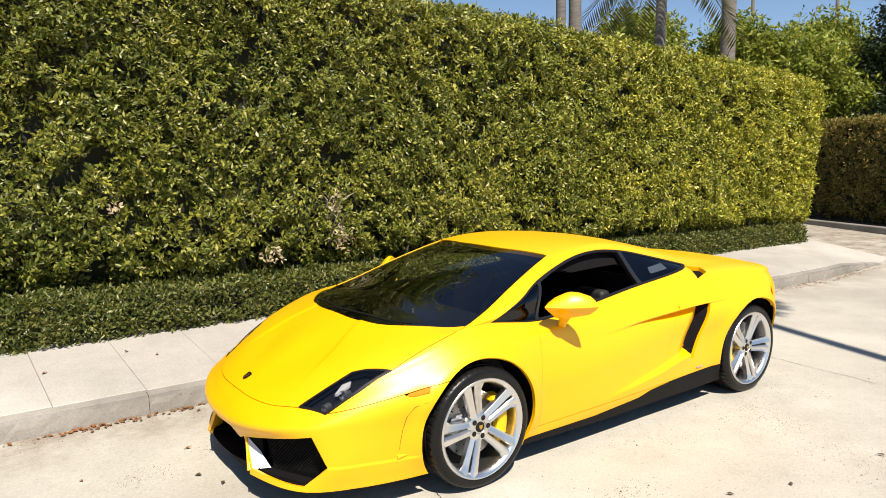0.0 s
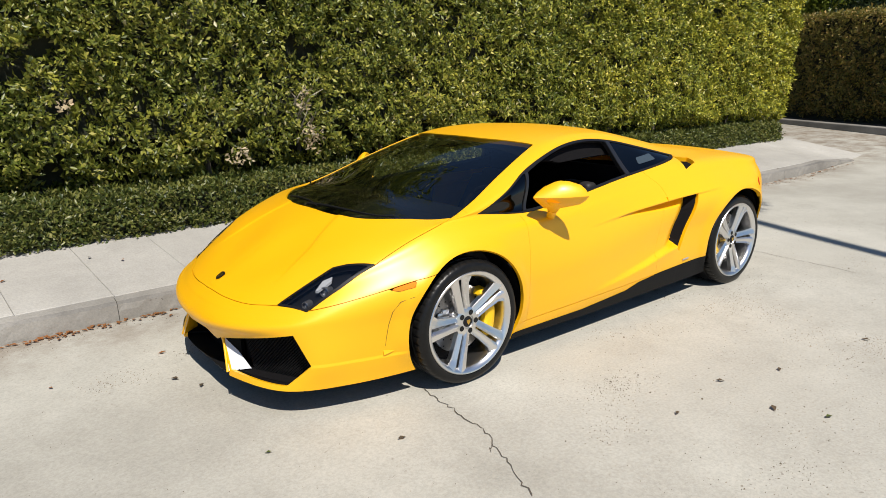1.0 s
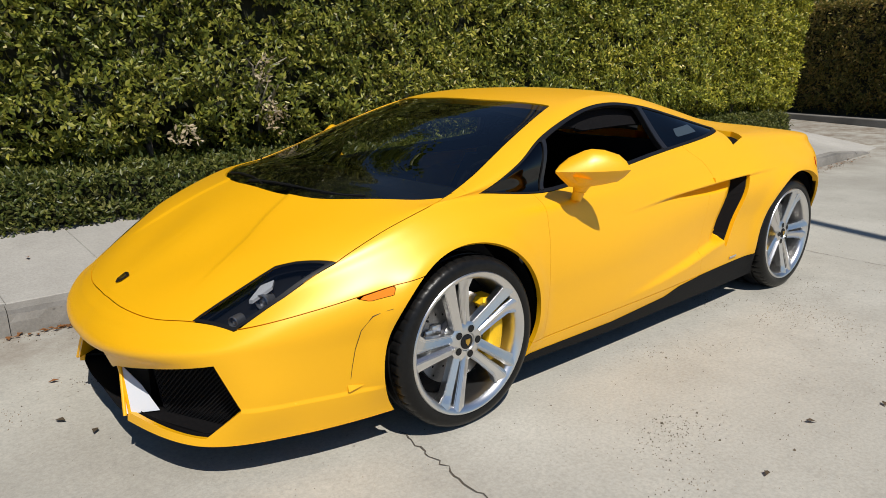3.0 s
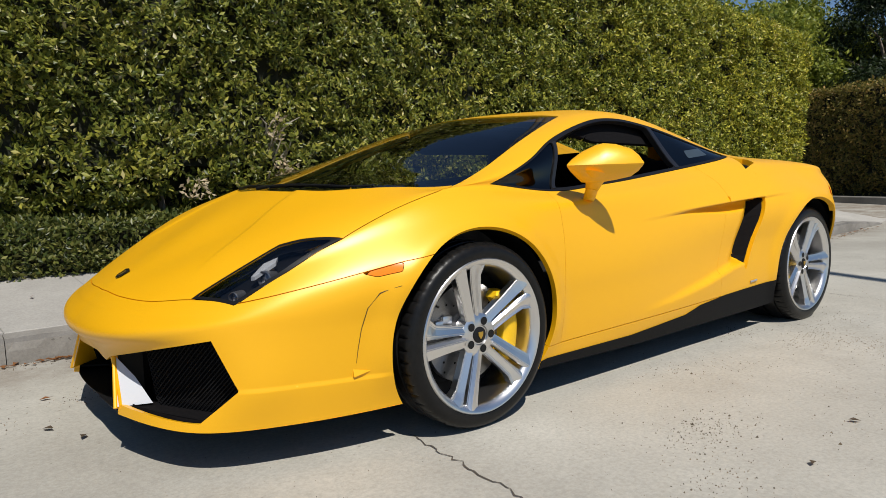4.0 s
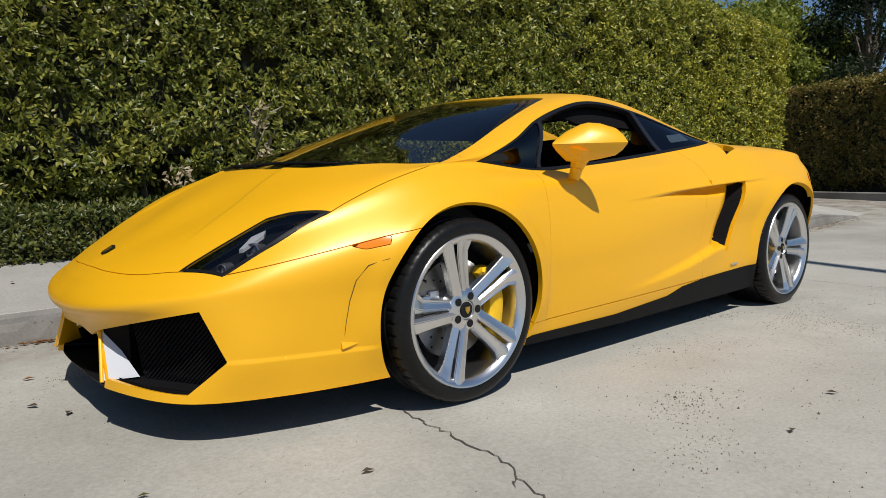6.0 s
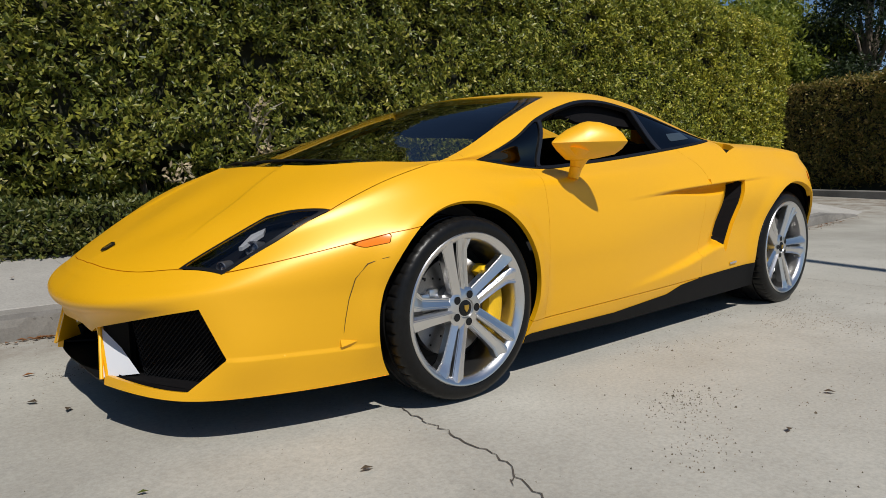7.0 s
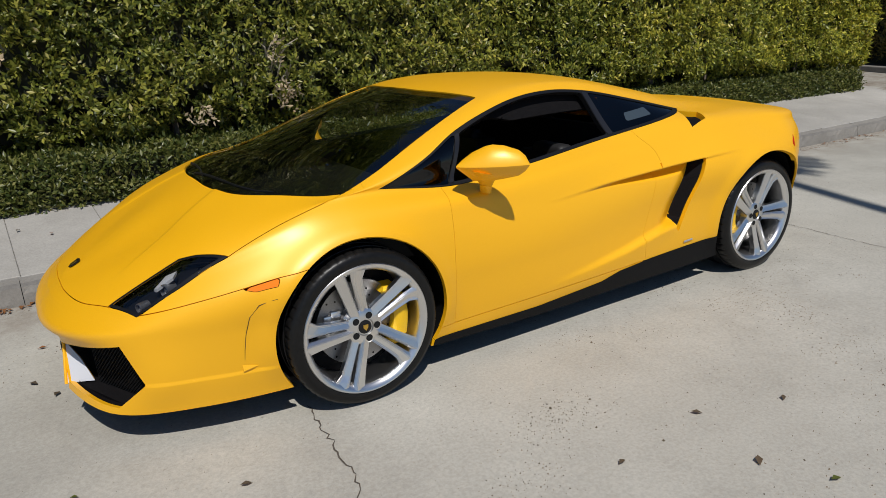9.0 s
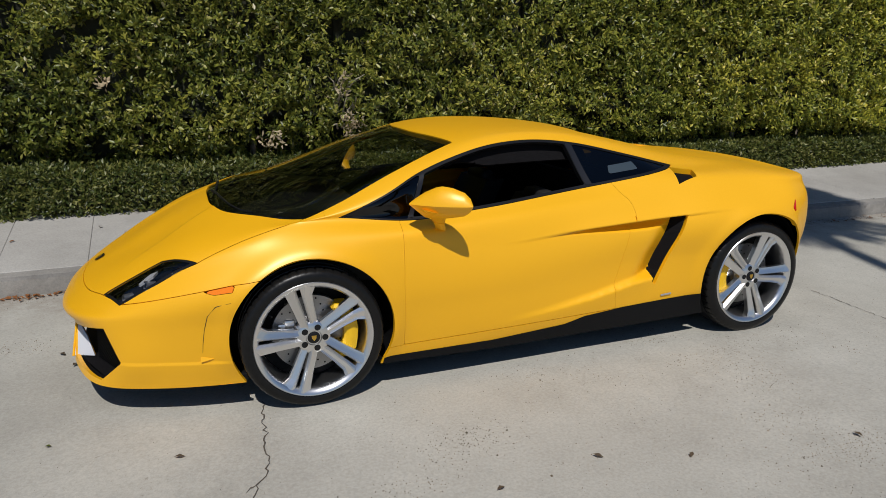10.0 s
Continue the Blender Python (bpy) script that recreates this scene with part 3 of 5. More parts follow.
def palm(name, label, x, y, height, radius, seed, fronds=0, frond_len=2.2):
    r = random.Random(seed)
    ob = thing(name, label, "palm tree", at=pose(x, y, 0))
    pts = [(0.003 * height * math.sin(k * 0.3), 0, height * k / 24) for k in range(25)]
    pts[0] = (0, 0, -0.1)
    part("trunk", tube_bm(pts, [radius * (1.25 if k == 0 else 1.0) * (1 - 0.25 * k / 24) * (1.03 if k % 2 else 0.98) for k in range(25)], 14), PALM_BARK, ob, smooth=True)
    top = Vector(pts[-1])
    for i in range(fronds):
        a, rise = 2.4 * i + r.uniform(-0.2, 0.2), r.uniform(-0.3, 1.1)
        d = Vector((math.cos(a), math.sin(a), 0))
        rib = [top + d * (frond_len * s * (0.85 if rise > 0.5 else 1)) + Vector((0, 0, frond_len * (rise * s - (0.55 + 0.4 * rise) * s * s))) for s in [k / 10 for k in range(11)]]
        frond = part("frond", tube_bm(rib, [0.022 * (1 - 0.08 * k) for k in range(11)], 5), PALM_LEAF, ob)
        place, aim, side, L, W = [], [], [], [], []
        for k in range(1, 10):
            for h in range(5):
                p = rib[k].lerp(rib[k + 1], h / 5)
                tang = (rib[k + 1] - rib[k - 1]).normalized()
                lat = tang.cross(Vector((0, 0, 1))).normalized()
                for s in (-1, 1):
                    place.append(p)
                    aim.append((lat * s + tang * 0.55 + Vector((0, 0, -0.45 + r.uniform(-0.15, 0.15)))).normalized())
                    side.append(tang)
                    L.append(frond_len * 0.26 * (1 - 0.55 * abs(k / 10 - 0.45)))
                    W.append(0.035 * frond_len / 2.2 * (1.8 if frond_len < 1.5 else 1.0))
        aim_, side_ = np.array(aim), np.array(side)
        side_ = unit(side_ - aim_ * (aim_ * side_).sum(1, keepdims=True))
        piece("leaflet_fan", leaves_mesh("leaflet_fan", np.array(place), aim_, side_, np.array(L), np.array(W), PALM_LEAF), frond, kind="stuff")
    return ob


palm("palm_tree", "grey ringed palm trunk rising behind the hedge", 7.49, 6.0, 14, 0.105, 1)
palm("palm_tree", "grey ringed palm trunk rising behind the hedge", 7.87, 6.0, 14, 0.135, 2)
palm("palm_tree", "tall grey palm trunk behind the hedge corner", 13.04, 6.0, 15, 0.18, 3)
palm("palm_tree", "small palm with drooping yellow green fronds", 10.35, 5.85, 6.1, 0.14, 4, 13, 2.5)
palm("palm_tree", "thin distant palm trunk against the sky", 48.28, 26.22, 26, 0.15, 5)
palm("palm_tree", "thin distant palm trunk against the sky", 51.16, 21.4, 24, 0.15, 6, 14, 2.5)
palm("palm_tree", "tall palm across the street, casting its shadow on the road", 2.59, -6.25, 12.0, 0.10, 7, 56, 0.95)

# ---- the car: skin ----
def smooth01(a, b, x):
    t = np.clip((x - a) / (b - a), 0, 1)
    return t * t * (3 - 2 * t)


# Lengthwise lines of the left half as (x, half width, height), from the nose's middle round the corner, along the side, to the tail's middle.
LINE_FOOT = [(-1.120, 0, 0.150), (-1.108, 0.36, 0.152), (-0.955, 0.69, 0.146), (-0.66, 0.815, 0.140), (-0.36, 0.870, 0.140), (0.0, 0.878, 0.140), (0.45, 0.884, 0.135), (0.95, 0.880, 0.125),
             (1.45, 0.878, 0.13), (1.95, 0.878, 0.135), (2.25, 0.872, 0.14), (2.56, 0.87, 0.16), (2.86, 0.84, 0.20), (3.06, 0.70, 0.23), (3.13, 0.38, 0.24), (3.15, 0, 0.24)]
LINE_LOW = [(-1.098, 0, 0.275), (-1.085, 0.37, 0.272), (-0.885, 0.735, 0.268), (-0.62, 0.838, 0.262), (-0.36, 0.888, 0.258), (0.0, 0.905, 0.255), (0.45, 0.902, 0.250), (0.95, 0.908, 0.255),
            (1.45, 0.906, 0.262), (1.95, 0.898, 0.275), (2.25, 0.902, 0.285), (2.56, 0.915, 0.30), (2.87, 0.885, 0.32), (3.07, 0.735, 0.34), (3.15, 0.40, 0.35), (3.17, 0, 0.35)]
LINE_MID = [(-1.166, 0, 0.376), (-1.090, 0.42, 0.404), (-0.902, 0.716, 0.436), (-0.60, 0.850, 0.430), (-0.34, 0.905, 0.440), (0.0, 0.925, 0.455), (0.45, 0.918, 0.465), (0.95, 0.912, 0.465),
            (1.45, 0.900, 0.475), (1.95, 0.895, 0.50), (2.25, 0.922, 0.51), (2.56, 0.938, 0.52), (2.88, 0.912, 0.53), (3.12, 0.775, 0.53), (3.21, 0.40, 0.53), (3.23, 0, 0.53)]
LINE_SHOULDER = [(-1.120, 0, 0.482), (-1.040, 0.40, 0.488), (-0.870, 0.690, 0.508), (-0.60, 0.828, 0.575), (-0.32, 0.908, 0.635), (0.0, 0.922, 0.690), (0.45, 0.893, 0.700), (0.95, 0.876, 0.684),
                 (1.45, 0.858, 0.713), (1.95, 0.872, 0.742), (2.25, 0.903, 0.759), (2.56, 0.915, 0.765), (2.86, 0.893, 0.785), (3.10, 0.785, 0.79), (3.19, 0.40, 0.80), (3.21, 0, 0.80)]
LINE_WAIST = [(-1.075, 0, 0.518), (-0.985, 0.37, 0.535), (-0.80, 0.635, 0.585), (-0.55, 0.752, 0.690), (-0.27, 0.808, 0.785), (0.0, 0.826, 0.842), (0.45, 0.845, 0.834), (0.95, 0.805, 0.862),
             (1.45, 0.742, 0.902), (1.95, 0.735, 0.922), (2.25, 0.755, 0.922), (2.56, 0.770, 0.920), (2.87, 0.800, 0.905), (3.08, 0.735, 0.898), (3.17, 0.38, 0.91), (3.19, 0, 0.915)]
LINE_RAIL = [(-1.055, 0, 0.532), (-0.925, 0.27, 0.585), (-0.71, 0.45, 0.682), (-0.48, 0.55, 0.782), (-0.22, 0.640, 0.850), (0.0, 0.738, 0.868), (0.45, 0.734, 0.985), (0.95, 0.606, 1.150),
             (1.45, 0.532, 1.150), (1.95, 0.566, 1.030), (2.22, 0.588, 0.972), (2.56, 0.56, 0.962), (2.83, 0.55, 0.94), (2.98, 0.50, 0.92), (3.06, 0.28, 0.925), (3.08, 0, 0.925)]
LINE_EDGE = [(-1.045, 0, 0.540), (-0.90, 0.16, 0.605), (-0.68, 0.27, 0.708), (-0.46, 0.33, 0.815), (-0.22, 0.42, 0.892), (0.02, 0.55, 0.915), (0.47, 0.580, 1.058), (0.95, 0.490, 1.190),
             (1.45, 0.455, 1.188), (1.95, 0.455, 1.087), (2.24, 0.45, 1.020), (2.56, 0.42, 0.975), (2.82, 0.40, 0.945), (2.96, 0.35, 0.93), (3.04, 0.18, 0.93), (3.06, 0, 0.93)]
LINE_TOP = [(-1.035, 0, 0.546), (-0.88, 0, 0.625), (-0.67, 0, 0.738), (-0.46, 0, 0.834), (-0.22, 0, 0.925), (0.03, 0, 0.995), (0.48, 0, 1.136), (0.95, 0, 1.214),
            (1.45, 0, 1.210), (1.95, 0, 1.120), (2.25, 0, 1.050), (2.56, 0, 0.985), (2.82, 0, 0.950), (2.96, 0, 0.935), (3.03, 0, 0.932), (3.05, 0, 0.931)]
# just under the nose's crease, so that it bends there sharply
LINE_UNDER = [(0.90 * a + 0.10 * d + (0.010 if k < 2 else 0.0), 0.90 * b + 0.10 * e, 0.90 * c + 0.10 * f) for k, ((a, b, c), (d, e, f)) in enumerate(zip(LINE_MID, LINE_LOW))]
# the rounded edge of the doors, and the foot of the windows drawn in behind it
LINE_HIP = [(0.38 * a + 0.62 * d, 0.38 * b + 0.62 * e, 0.38 * c + 0.62 * f) for (a, b, c), (d, e, f) in zip(LINE_SHOULDER, LINE_WAIST)]
LINE_BELT = [(x, w - (0.052 * smooth01(-0.4, 0.4, x) * (1 - smooth01(1.55, 2.1, x)) if w > 0.5 else 0.0), z) for x, w, z in LINE_WAIST]
LINES = [LINE_FOOT, LINE_LOW, LINE_UNDER, LINE_MID, LINE_SHOULDER, LINE_HIP, LINE_BELT, LINE_RAIL, LINE_EDGE, LINE_TOP]
V_AT = [0.0, 0.10, 0.228, 0.25, 0.45, 0.530, 0.605, 0.76, 0.85, 1.0]
FRONT_HUB, REAR_HUB, ARCH_R = (0.0, 0.335), (2.55, 0.342), 0.376


def skin(nu=430, nv=181):
    """The left half as a dense grid: points (n, 3) as x, half width, height, and quads."""
    mid = np.array(LINE_MID)
    u = np.concatenate([[0], np.cumsum(np.linalg.norm(np.diff(mid, axis=0), axis=1))])
    flip = np.array([1, -1, 1])
    us = np.linspace(0, u[-1], nu)
    uk = np.concatenate([[-u[1]], u, [2 * u[-1] - u[-2]]])
    cols = []
    for line in LINES:
        p = np.array(line)
        p = np.concatenate([[p[1] * flip], p, [p[-2] * flip]])
        cols.append(hermite(uk, p, us))
    cols = np.array(cols)  # lines, nu, 3
    vk = V_AT + [2 - V_AT[-2]]
    cols = np.concatenate([cols, (cols[-2] * flip)[None]])
    vs = np.linspace(0, 1, nv)
    grid = hermite(vk, cols, vs)  # nv, nu, 3
    grid[-1, :, 1] = 0
    grid[:, 0, 1] = 0
    grid[:, -1, 1] = 0
    P = grid.transpose(1, 0, 2).reshape(-1, 3)
    P[:, 1] = np.maximum(P[:, 1], 0)
    x, w, z = P.T
    # flared arches
    for (cx, cz), grow in ((FRONT_HUB, 0.016), (REAR_HUB, 0.014)):
        r = np.hypot(x - cx, z - cz - 0.010)
        w += grow * np.exp(-((np.maximum(r - ARCH_R - 0.012, 0) / 0.045) ** 2)) * (w > 0.6) * smooth01(0.13, 0.34, z)
    # the hollow of the door that leads into the side intake, under a sharp fold and over a shelf
    fold_row = int(round(V_AT[4] * (nv - 1)))
    row = np.tile(np.arange(nv), nu)
    top = np.repeat(z.reshape(nu, nv)[:, fold_row], nv)
    below = (row < fold_row) & (w > 0.5)
    g = top - z
    shelf = np.interp(x, [0.7, 1.04, 1.19, 1.49, 1.75, 1.95], [0.25, 0.279, 0.296, 0.340, 0.392, 0.412])
    e = 1.962 + (z - 0.60) * 0.50 - x
    tall = 0.012 + 0.050 * smooth01(1.25, 1.85, x)
    band = 0.045 * smooth01(1.22, 1.80, x) * (1 - smooth01(0.45, 1.0, g / tall))
    roll = 0.060 * (1 - smooth01(-0.02, 0.17, e)) ** 1.4
    slope = 0.030 * smooth01(0.85, 1.95, x)
    depth = (np.maximum(band, roll) + slope) * smooth01(-0.004, 0.030, z - shelf) * (e > 0)
    w -= np.where(below, depth, 0)
    # the lip of the fold and the lip of the shelf
    w += np.where((row >= fold_row) & (w > 0.5) & (z < 0.9), 0.010 * smooth01(1.15, 1.7, x) * (1 - smooth01(2.05, 2.4, x)) * np.exp(-(((z - top) / 0.035) ** 2)), 0)
    w += np.where(below & (z < shelf + 0.004), 0.007 * smooth01(0.9, 1.6, x) * (1 - smooth01(1.76, 1.90, x)) * np.exp(-(((shelf - z) / 0.05) ** 2)), 0)
    # the lower lip of the bumper's side stands out below a fold
    low_row = int(round(V_AT[1] * (nv - 1)))
    out = 0.006 * smooth01(0.72, 0.80, w) * (1 - smooth01(-0.42, -0.35, x)) * (row <= low_row) * np.exp(-(((0.27 - z) / 0.10) ** 2))
    far = np.hypot(x, w)
    x, w = x + out * x / far, w + out * w / far
    # the sunken centre field of the bonnet, with a crisp edge that fades towards the nose
    edge_w = np.interp(x, [-1.0, -0.80, -0.62, -0.50, -0.36], [0.46, 0.42, 0.375, 0.32, 0.262])
    fade = smooth01(-0.92, -0.62, x) * (1 - smooth01(-0.36, -0.28, x))
    on_top = (x < 0.0) & (z > 0.5)
    z += np.where(on_top, 0.006 * fade * smooth01(-0.010, 0.010, w - edge_w) * np.exp(-(np.maximum(w - edge_w, 0) / 0.12) ** 2), 0)
    P = np.stack([x, w, z], 1)
    i, j = np.meshgrid(np.arange(nu - 1), np.arange(nv - 1), indexing="ij")
    a = (i * nv + j).ravel()
    F = np.stack([a, a + nv, a + nv + 1, a + 1], 1)
    return P, [tuple(f) for f in F.tolist()]


def split(mesh, f):
    """Cuts a mesh along f = 0: the part where f is positive, and the rest."""
    P, F = mesh
    if not F:
        return mesh, mesh
    s = f(P)
    s = np.where(np.abs(s) < 1e-7, 1e-7, s)
    pos = s > 0
    pts, extra, cache = P, [], {}
    n = len(P)
    inside, outside = [], []
    pl, sl = pos.tolist(), s
    for q in F:
        k = sum(pl[i] for i in q)
        if k == len(q):
            inside.append(q)
        elif k == 0:
            outside.append(q)
        else:
            a, b = [], []
            for i, j in zip(q, q[1:] + q[:1]):
                (a if pl[i] else b).append(i)
                if pl[i] != pl[j]:
                    key = (i, j) if i < j else (j, i)
                    if key not in cache:
                        t = sl[key[0]] / (sl[key[0]] - sl[key[1]])
                        extra.append(pts[key[0]] + t * (pts[key[1]] - pts[key[0]]))
                        cache[key] = n + len(extra) - 1
                    a.append(cache[key])
                    b.append(cache[key])
            if len(a) > 2:
                inside.append(tuple(a))
            if len(b) > 2:
                outside.append(tuple(b))
    allp = np.concatenate([pts, np.array(extra)]) if extra else pts
    return packed(allp, inside), packed(allp, outside)


def packed(P, F):
    used = sorted({i for q in F for i in q})
    new_at = {i: k for k, i in enumerate(used)}
    return (P[used] if used else np.zeros((0, 3))), [tuple(new_at[i] for i in q) for q in F]


def inside_of(poly, a, b, where=None):
    """Signed distance into a polygon in the plane of axes a and b (0 along, 1 half width, 2 up)."""
    q = np.array(poly, float)

    def f(P):
        p = P[:, [a, b]]
        best = np.full(len(p), 1e9)
        odd = np.zeros(len(p), bool)
        for (x0, y0), (x1, y1) in zip(q, np.roll(q, -1, 0)):
            dx, dy = x1 - x0, y1 - y0
            t = np.clip(((p[:, 0] - x0) * dx + (p[:, 1] - y0) * dy) / (dx * dx + dy * dy), 0, 1)
            best = np.minimum(best, np.hypot(p[:, 0] - x0 - t * dx, p[:, 1] - y0 - t * dy))
            cross = ((y0 > p[:, 1]) != (y1 > p[:, 1])) & (p[:, 0] < (x1 - x0) * (p[:, 1] - y0) / ((y1 - y0) or 1e-9) + x0)
            odd ^= cross
        d = np.where(odd, best, -best)
        if where is not None:
            d = np.minimum(d, where(P))
        return d

    return f


def curved(points, n=10):
    p = np.array(points, float)
    t = np.concatenate([[0], np.cumsum(np.linalg.norm(np.diff(p, axis=0), axis=1))])
    return [tuple(v) for v in hermite(t, p, np.linspace(0, t[-1], n * (len(p) - 1) + 1))]


GAP = 0.0014


def welded(*meshes):
    """Joins meshes whose cut edges coincide."""
    at, pts, faces = {}, [], []
    for P, F in meshes:
        own = []
        for p in P.tolist():
            key = (round(p[0], 6), round(p[1], 6), round(p[2], 6))
            if key not in at:
                at[key] = len(pts)
                pts.append(p)
            own.append(at[key])
        for q in F:
            r = tuple(dict.fromkeys(own[i] for i in q))
            if len(r) > 2:
                faces.append(r)
    return np.array(pts), faces


def cut_out(mesh, tests, gap=0.0):
    """Cuts by each test in turn, so that corners stay sharp: what passes all of them, and the rest."""
    near, far = split(mesh, lambda P: np.min([f(P) for f in tests], axis=0) + 0.06)
    rest = [far]
    for f in tests:
        near, out = split(near, f)
        rest.append(out)
    for f in tests if gap else []:
        near = split(near, lambda P: f(P) - 2 * gap)[0]
    return near, welded(*rest)


def sides_of(poly, a, b):
    """One test for each edge of a convex polygon."""
    q = np.array(poly, float)
    turn = np.sign(sum(x0 * y1 - x1 * y0 for (x0, y0), (x1, y1) in zip(q, np.roll(q, -1, 0))))
    tests = []
    for (x0, y0), (x1, y1) in zip(q, np.roll(q, -1, 0)):
        d = math.hypot(x1 - x0, y1 - y0)
        tests.append(lambda P, x0=x0, y0=y0, dx=(x1 - x0) / d, dy=(y1 - y0) / d: turn * (dx * (P[:, b] - y0) - dy * (P[:, a] - x0)))
    return tests


def under_curve(curve):
    c = np.array(sorted(curve))
    return lambda P: np.interp(P[:, 0], c[:, 0], c[:, 1]) - P[:, 2]


def over_curve(curve):
    c = np.array(sorted(curve))
    return lambda P: P[:, 2] - np.interp(P[:, 0], c[:, 0], c[:, 1])


def take(mesh, f, gap=GAP):
    """The piece of mesh inside f, and what is left, with a joint between them."""
    a, rest = split(mesh, lambda P: f(P) - gap)
    b = split(rest, lambda P: f(P) + gap)[1]
    return a, b


def normals(P, F):
    N = np.zeros_like(P)
    by = {}
    for q in F:
        by.setdefault(len(q), []).append(q)
    for n, qs in by.items():
        A = np.array(qs)
        for k in range(1, n - 1):
            c = np.cross(P[A[:, k]] - P[A[:, 0]], P[A[:, k + 1]] - P[A[:, 0]])
            for i in (0, k, k + 1):
                np.add.at(N, A[:, i], c)
    return unit(N)


def with_rim(P, F, depth, keep_open=lambda a, b: False):
    """Adds a turned-in edge of its own vertices round the open boundary."""
    if depth == 0:
        return P, F
    count = {}
    for q in F:
        for i, j in zip(q, q[1:] + q[:1]):
            count[(i, j)] = count.get((i, j), 0) + 1
    N = normals(P, F)
    add, faces = [], []
    n = len(P)
    for (i, j) in count:
        if (j, i) in count or keep_open(P[i], P[j]):
            continue
        k = n + len(add)
        add += [P[i], P[j], P[j] - N[j] * depth, P[i] - N[i] * depth]
        faces.append((k + 1, k, k + 3, k + 2))
    return (np.concatenate([P, np.array(add)]) if add else P), F + faces


def to_left(mesh):
    P, F = mesh
    return P * np.array([1, -1, 1]), F


def to_right(mesh):
    P, F = mesh
    return P, [q[::-1] for q in F]


def whole(mesh):
    """Both halves joined along the middle."""
    P, F = mesh
    L, Fl = to_left(mesh)
    at, extra = [], []
    for i, p in enumerate(P):
        if p[1] < 1e-5:
            at.append(i)
        else:
            at.append(len(P) + len(extra))
            extra.append(p)
    Pa = np.concatenate([L, np.array(extra)]) if extra else L
    return Pa, Fl + [tuple(at[i] for i in q[::-1]) for q in F]


def skin_w(x, z, out=0.0):
    """The half width of the side at (x, z)."""
    P = FULL[0]
    d = (P[:, 0] - x) ** 2 + (P[:, 2] - z) ** 2 + (P[:, 1] < 0.3) * 9
    return float(P[int(np.argmin(d)), 1]) + out


def skin_z(x, w, out=0.0):
    """The height of the upper side at (x, half width)."""
    P = FULL[0]
    d = (P[:, 0] - x) ** 2 + (P[:, 1] - abs(w)) ** 2 + (P[:, 2] < 0.47) * 9
    return float(P[int(np.argmin(d)), 2]) + out


car = thing("sports_car", "bright yellow low two-door sports car parked at the kerb", "car")


def panel(name, mesh, mat, parent=None, label="", depth=0.012, sides="both", smooth=True):
    made = []
    if not mesh[1]:
        return made
    for s in {"both": ("l", "r"), "middle": ("m",), "left": ("l",)}[sides]:
        P, F = whole(mesh) if s == "m" else to_left(mesh) if s == "l" else to_right(mesh)
        P, F = with_rim(P, F, depth, lambda a, b: abs(a[1]) < 1e-4 and abs(b[1]) < 1e-4)
        made.append(piece(name, mesh_of(name, P, F, mat, smooth), parent or car, label))
    return made


def pushed(mesh, by):
    P, F = mesh
    return P - normals(P * np.array([1, -1, 1]), F) * np.array([1, -1, 1]) * by, F


FULL = skin()
body = FULL


def arch(hub, grow=0.0):
    def f(P):
        d = ARCH_R + grow - np.hypot(P[:, 0] - hub[0], P[:, 2] - hub[1] - 0.010)
        return np.minimum(d, P[:, 1] - 0.55)
    return f


SCREEN_BASE = curved([(-0.397, 0.0), (-0.389, 0.18), (-0.327, 0.42), (-0.198, 0.60), (-0.098, 0.694), (0.012, 0.761)])
SCREEN_HEAD = curved([(0.815, 0.545), (0.765, 0.36), (0.715, 0.16), (0.70, 0.0)])
SCREEN_POLY = [(-0.397, -0.1)] + SCREEN_BASE + [(0.20, 0.717), (0.40, 0.660)] + SCREEN_HEAD + [(0.70, -0.1)]
WIN_TOP = curved([(0.162, 0.864), (0.40, 0.956), (0.585, 1.040), (0.80, 1.108), (0.96, 1.142), (1.22, 1.158), (1.50, 1.132), (1.82, 1.062), (2.15, 0.978)])
WIN_FOOT = curved([(2.15, 0.978), (1.85, 0.938), (1.53, 0.901), (1.15, 0.867), (0.83, 0.844), (0.505, 0.826), (0.162, 0.864)])
HEADLAMP = [(-0.913, 0.552), (-0.828, 0.712), (-0.66, 0.750), (-0.472, 0.784), (-0.575, 0.680), (-0.632, 0.632), (-0.78, 0.590)]
HOOD_FRONT = curved([(-1.068, 0.0), (-1.050, 0.2), (-0.995, 0.40), (-0.911, 0.556)])
HOOD = [(-1.068, -0.1)] + HOOD_FRONT + [(-0.823, 0.715), (-0.48, 0.782)] + curved([(-0.48, 0.782), (-0.30, 0.790), (-0.15, 0.792), (-0.06, 0.782), (0.012, 0.761)], 6)[1:] + SCREEN_BASE[::-1][1:] + [(-0.397, -0.1)]
upper = lambda z0: (lambda P: P[:, 2] - z0)

_, body = split(body, arch(FRONT_HUB))
_, body = split(body, arch(REAR_HUB))
# glass
screen, body = take(body, inside_of(SCREEN_POLY, 0, 1, upper(0.80)), 0.003)
wide = lambda P: np.minimum(P[:, 1] - 0.42, P[:, 0] - 0.1)
windows, body = cut_out(body, [wide, under_curve(WIN_TOP), over_curve(WIN_FOOT), lambda P: 2.16 - P[:, 0], lambda P: P[:, 0] - 0.160], 0.0008)
INSET = 0.014


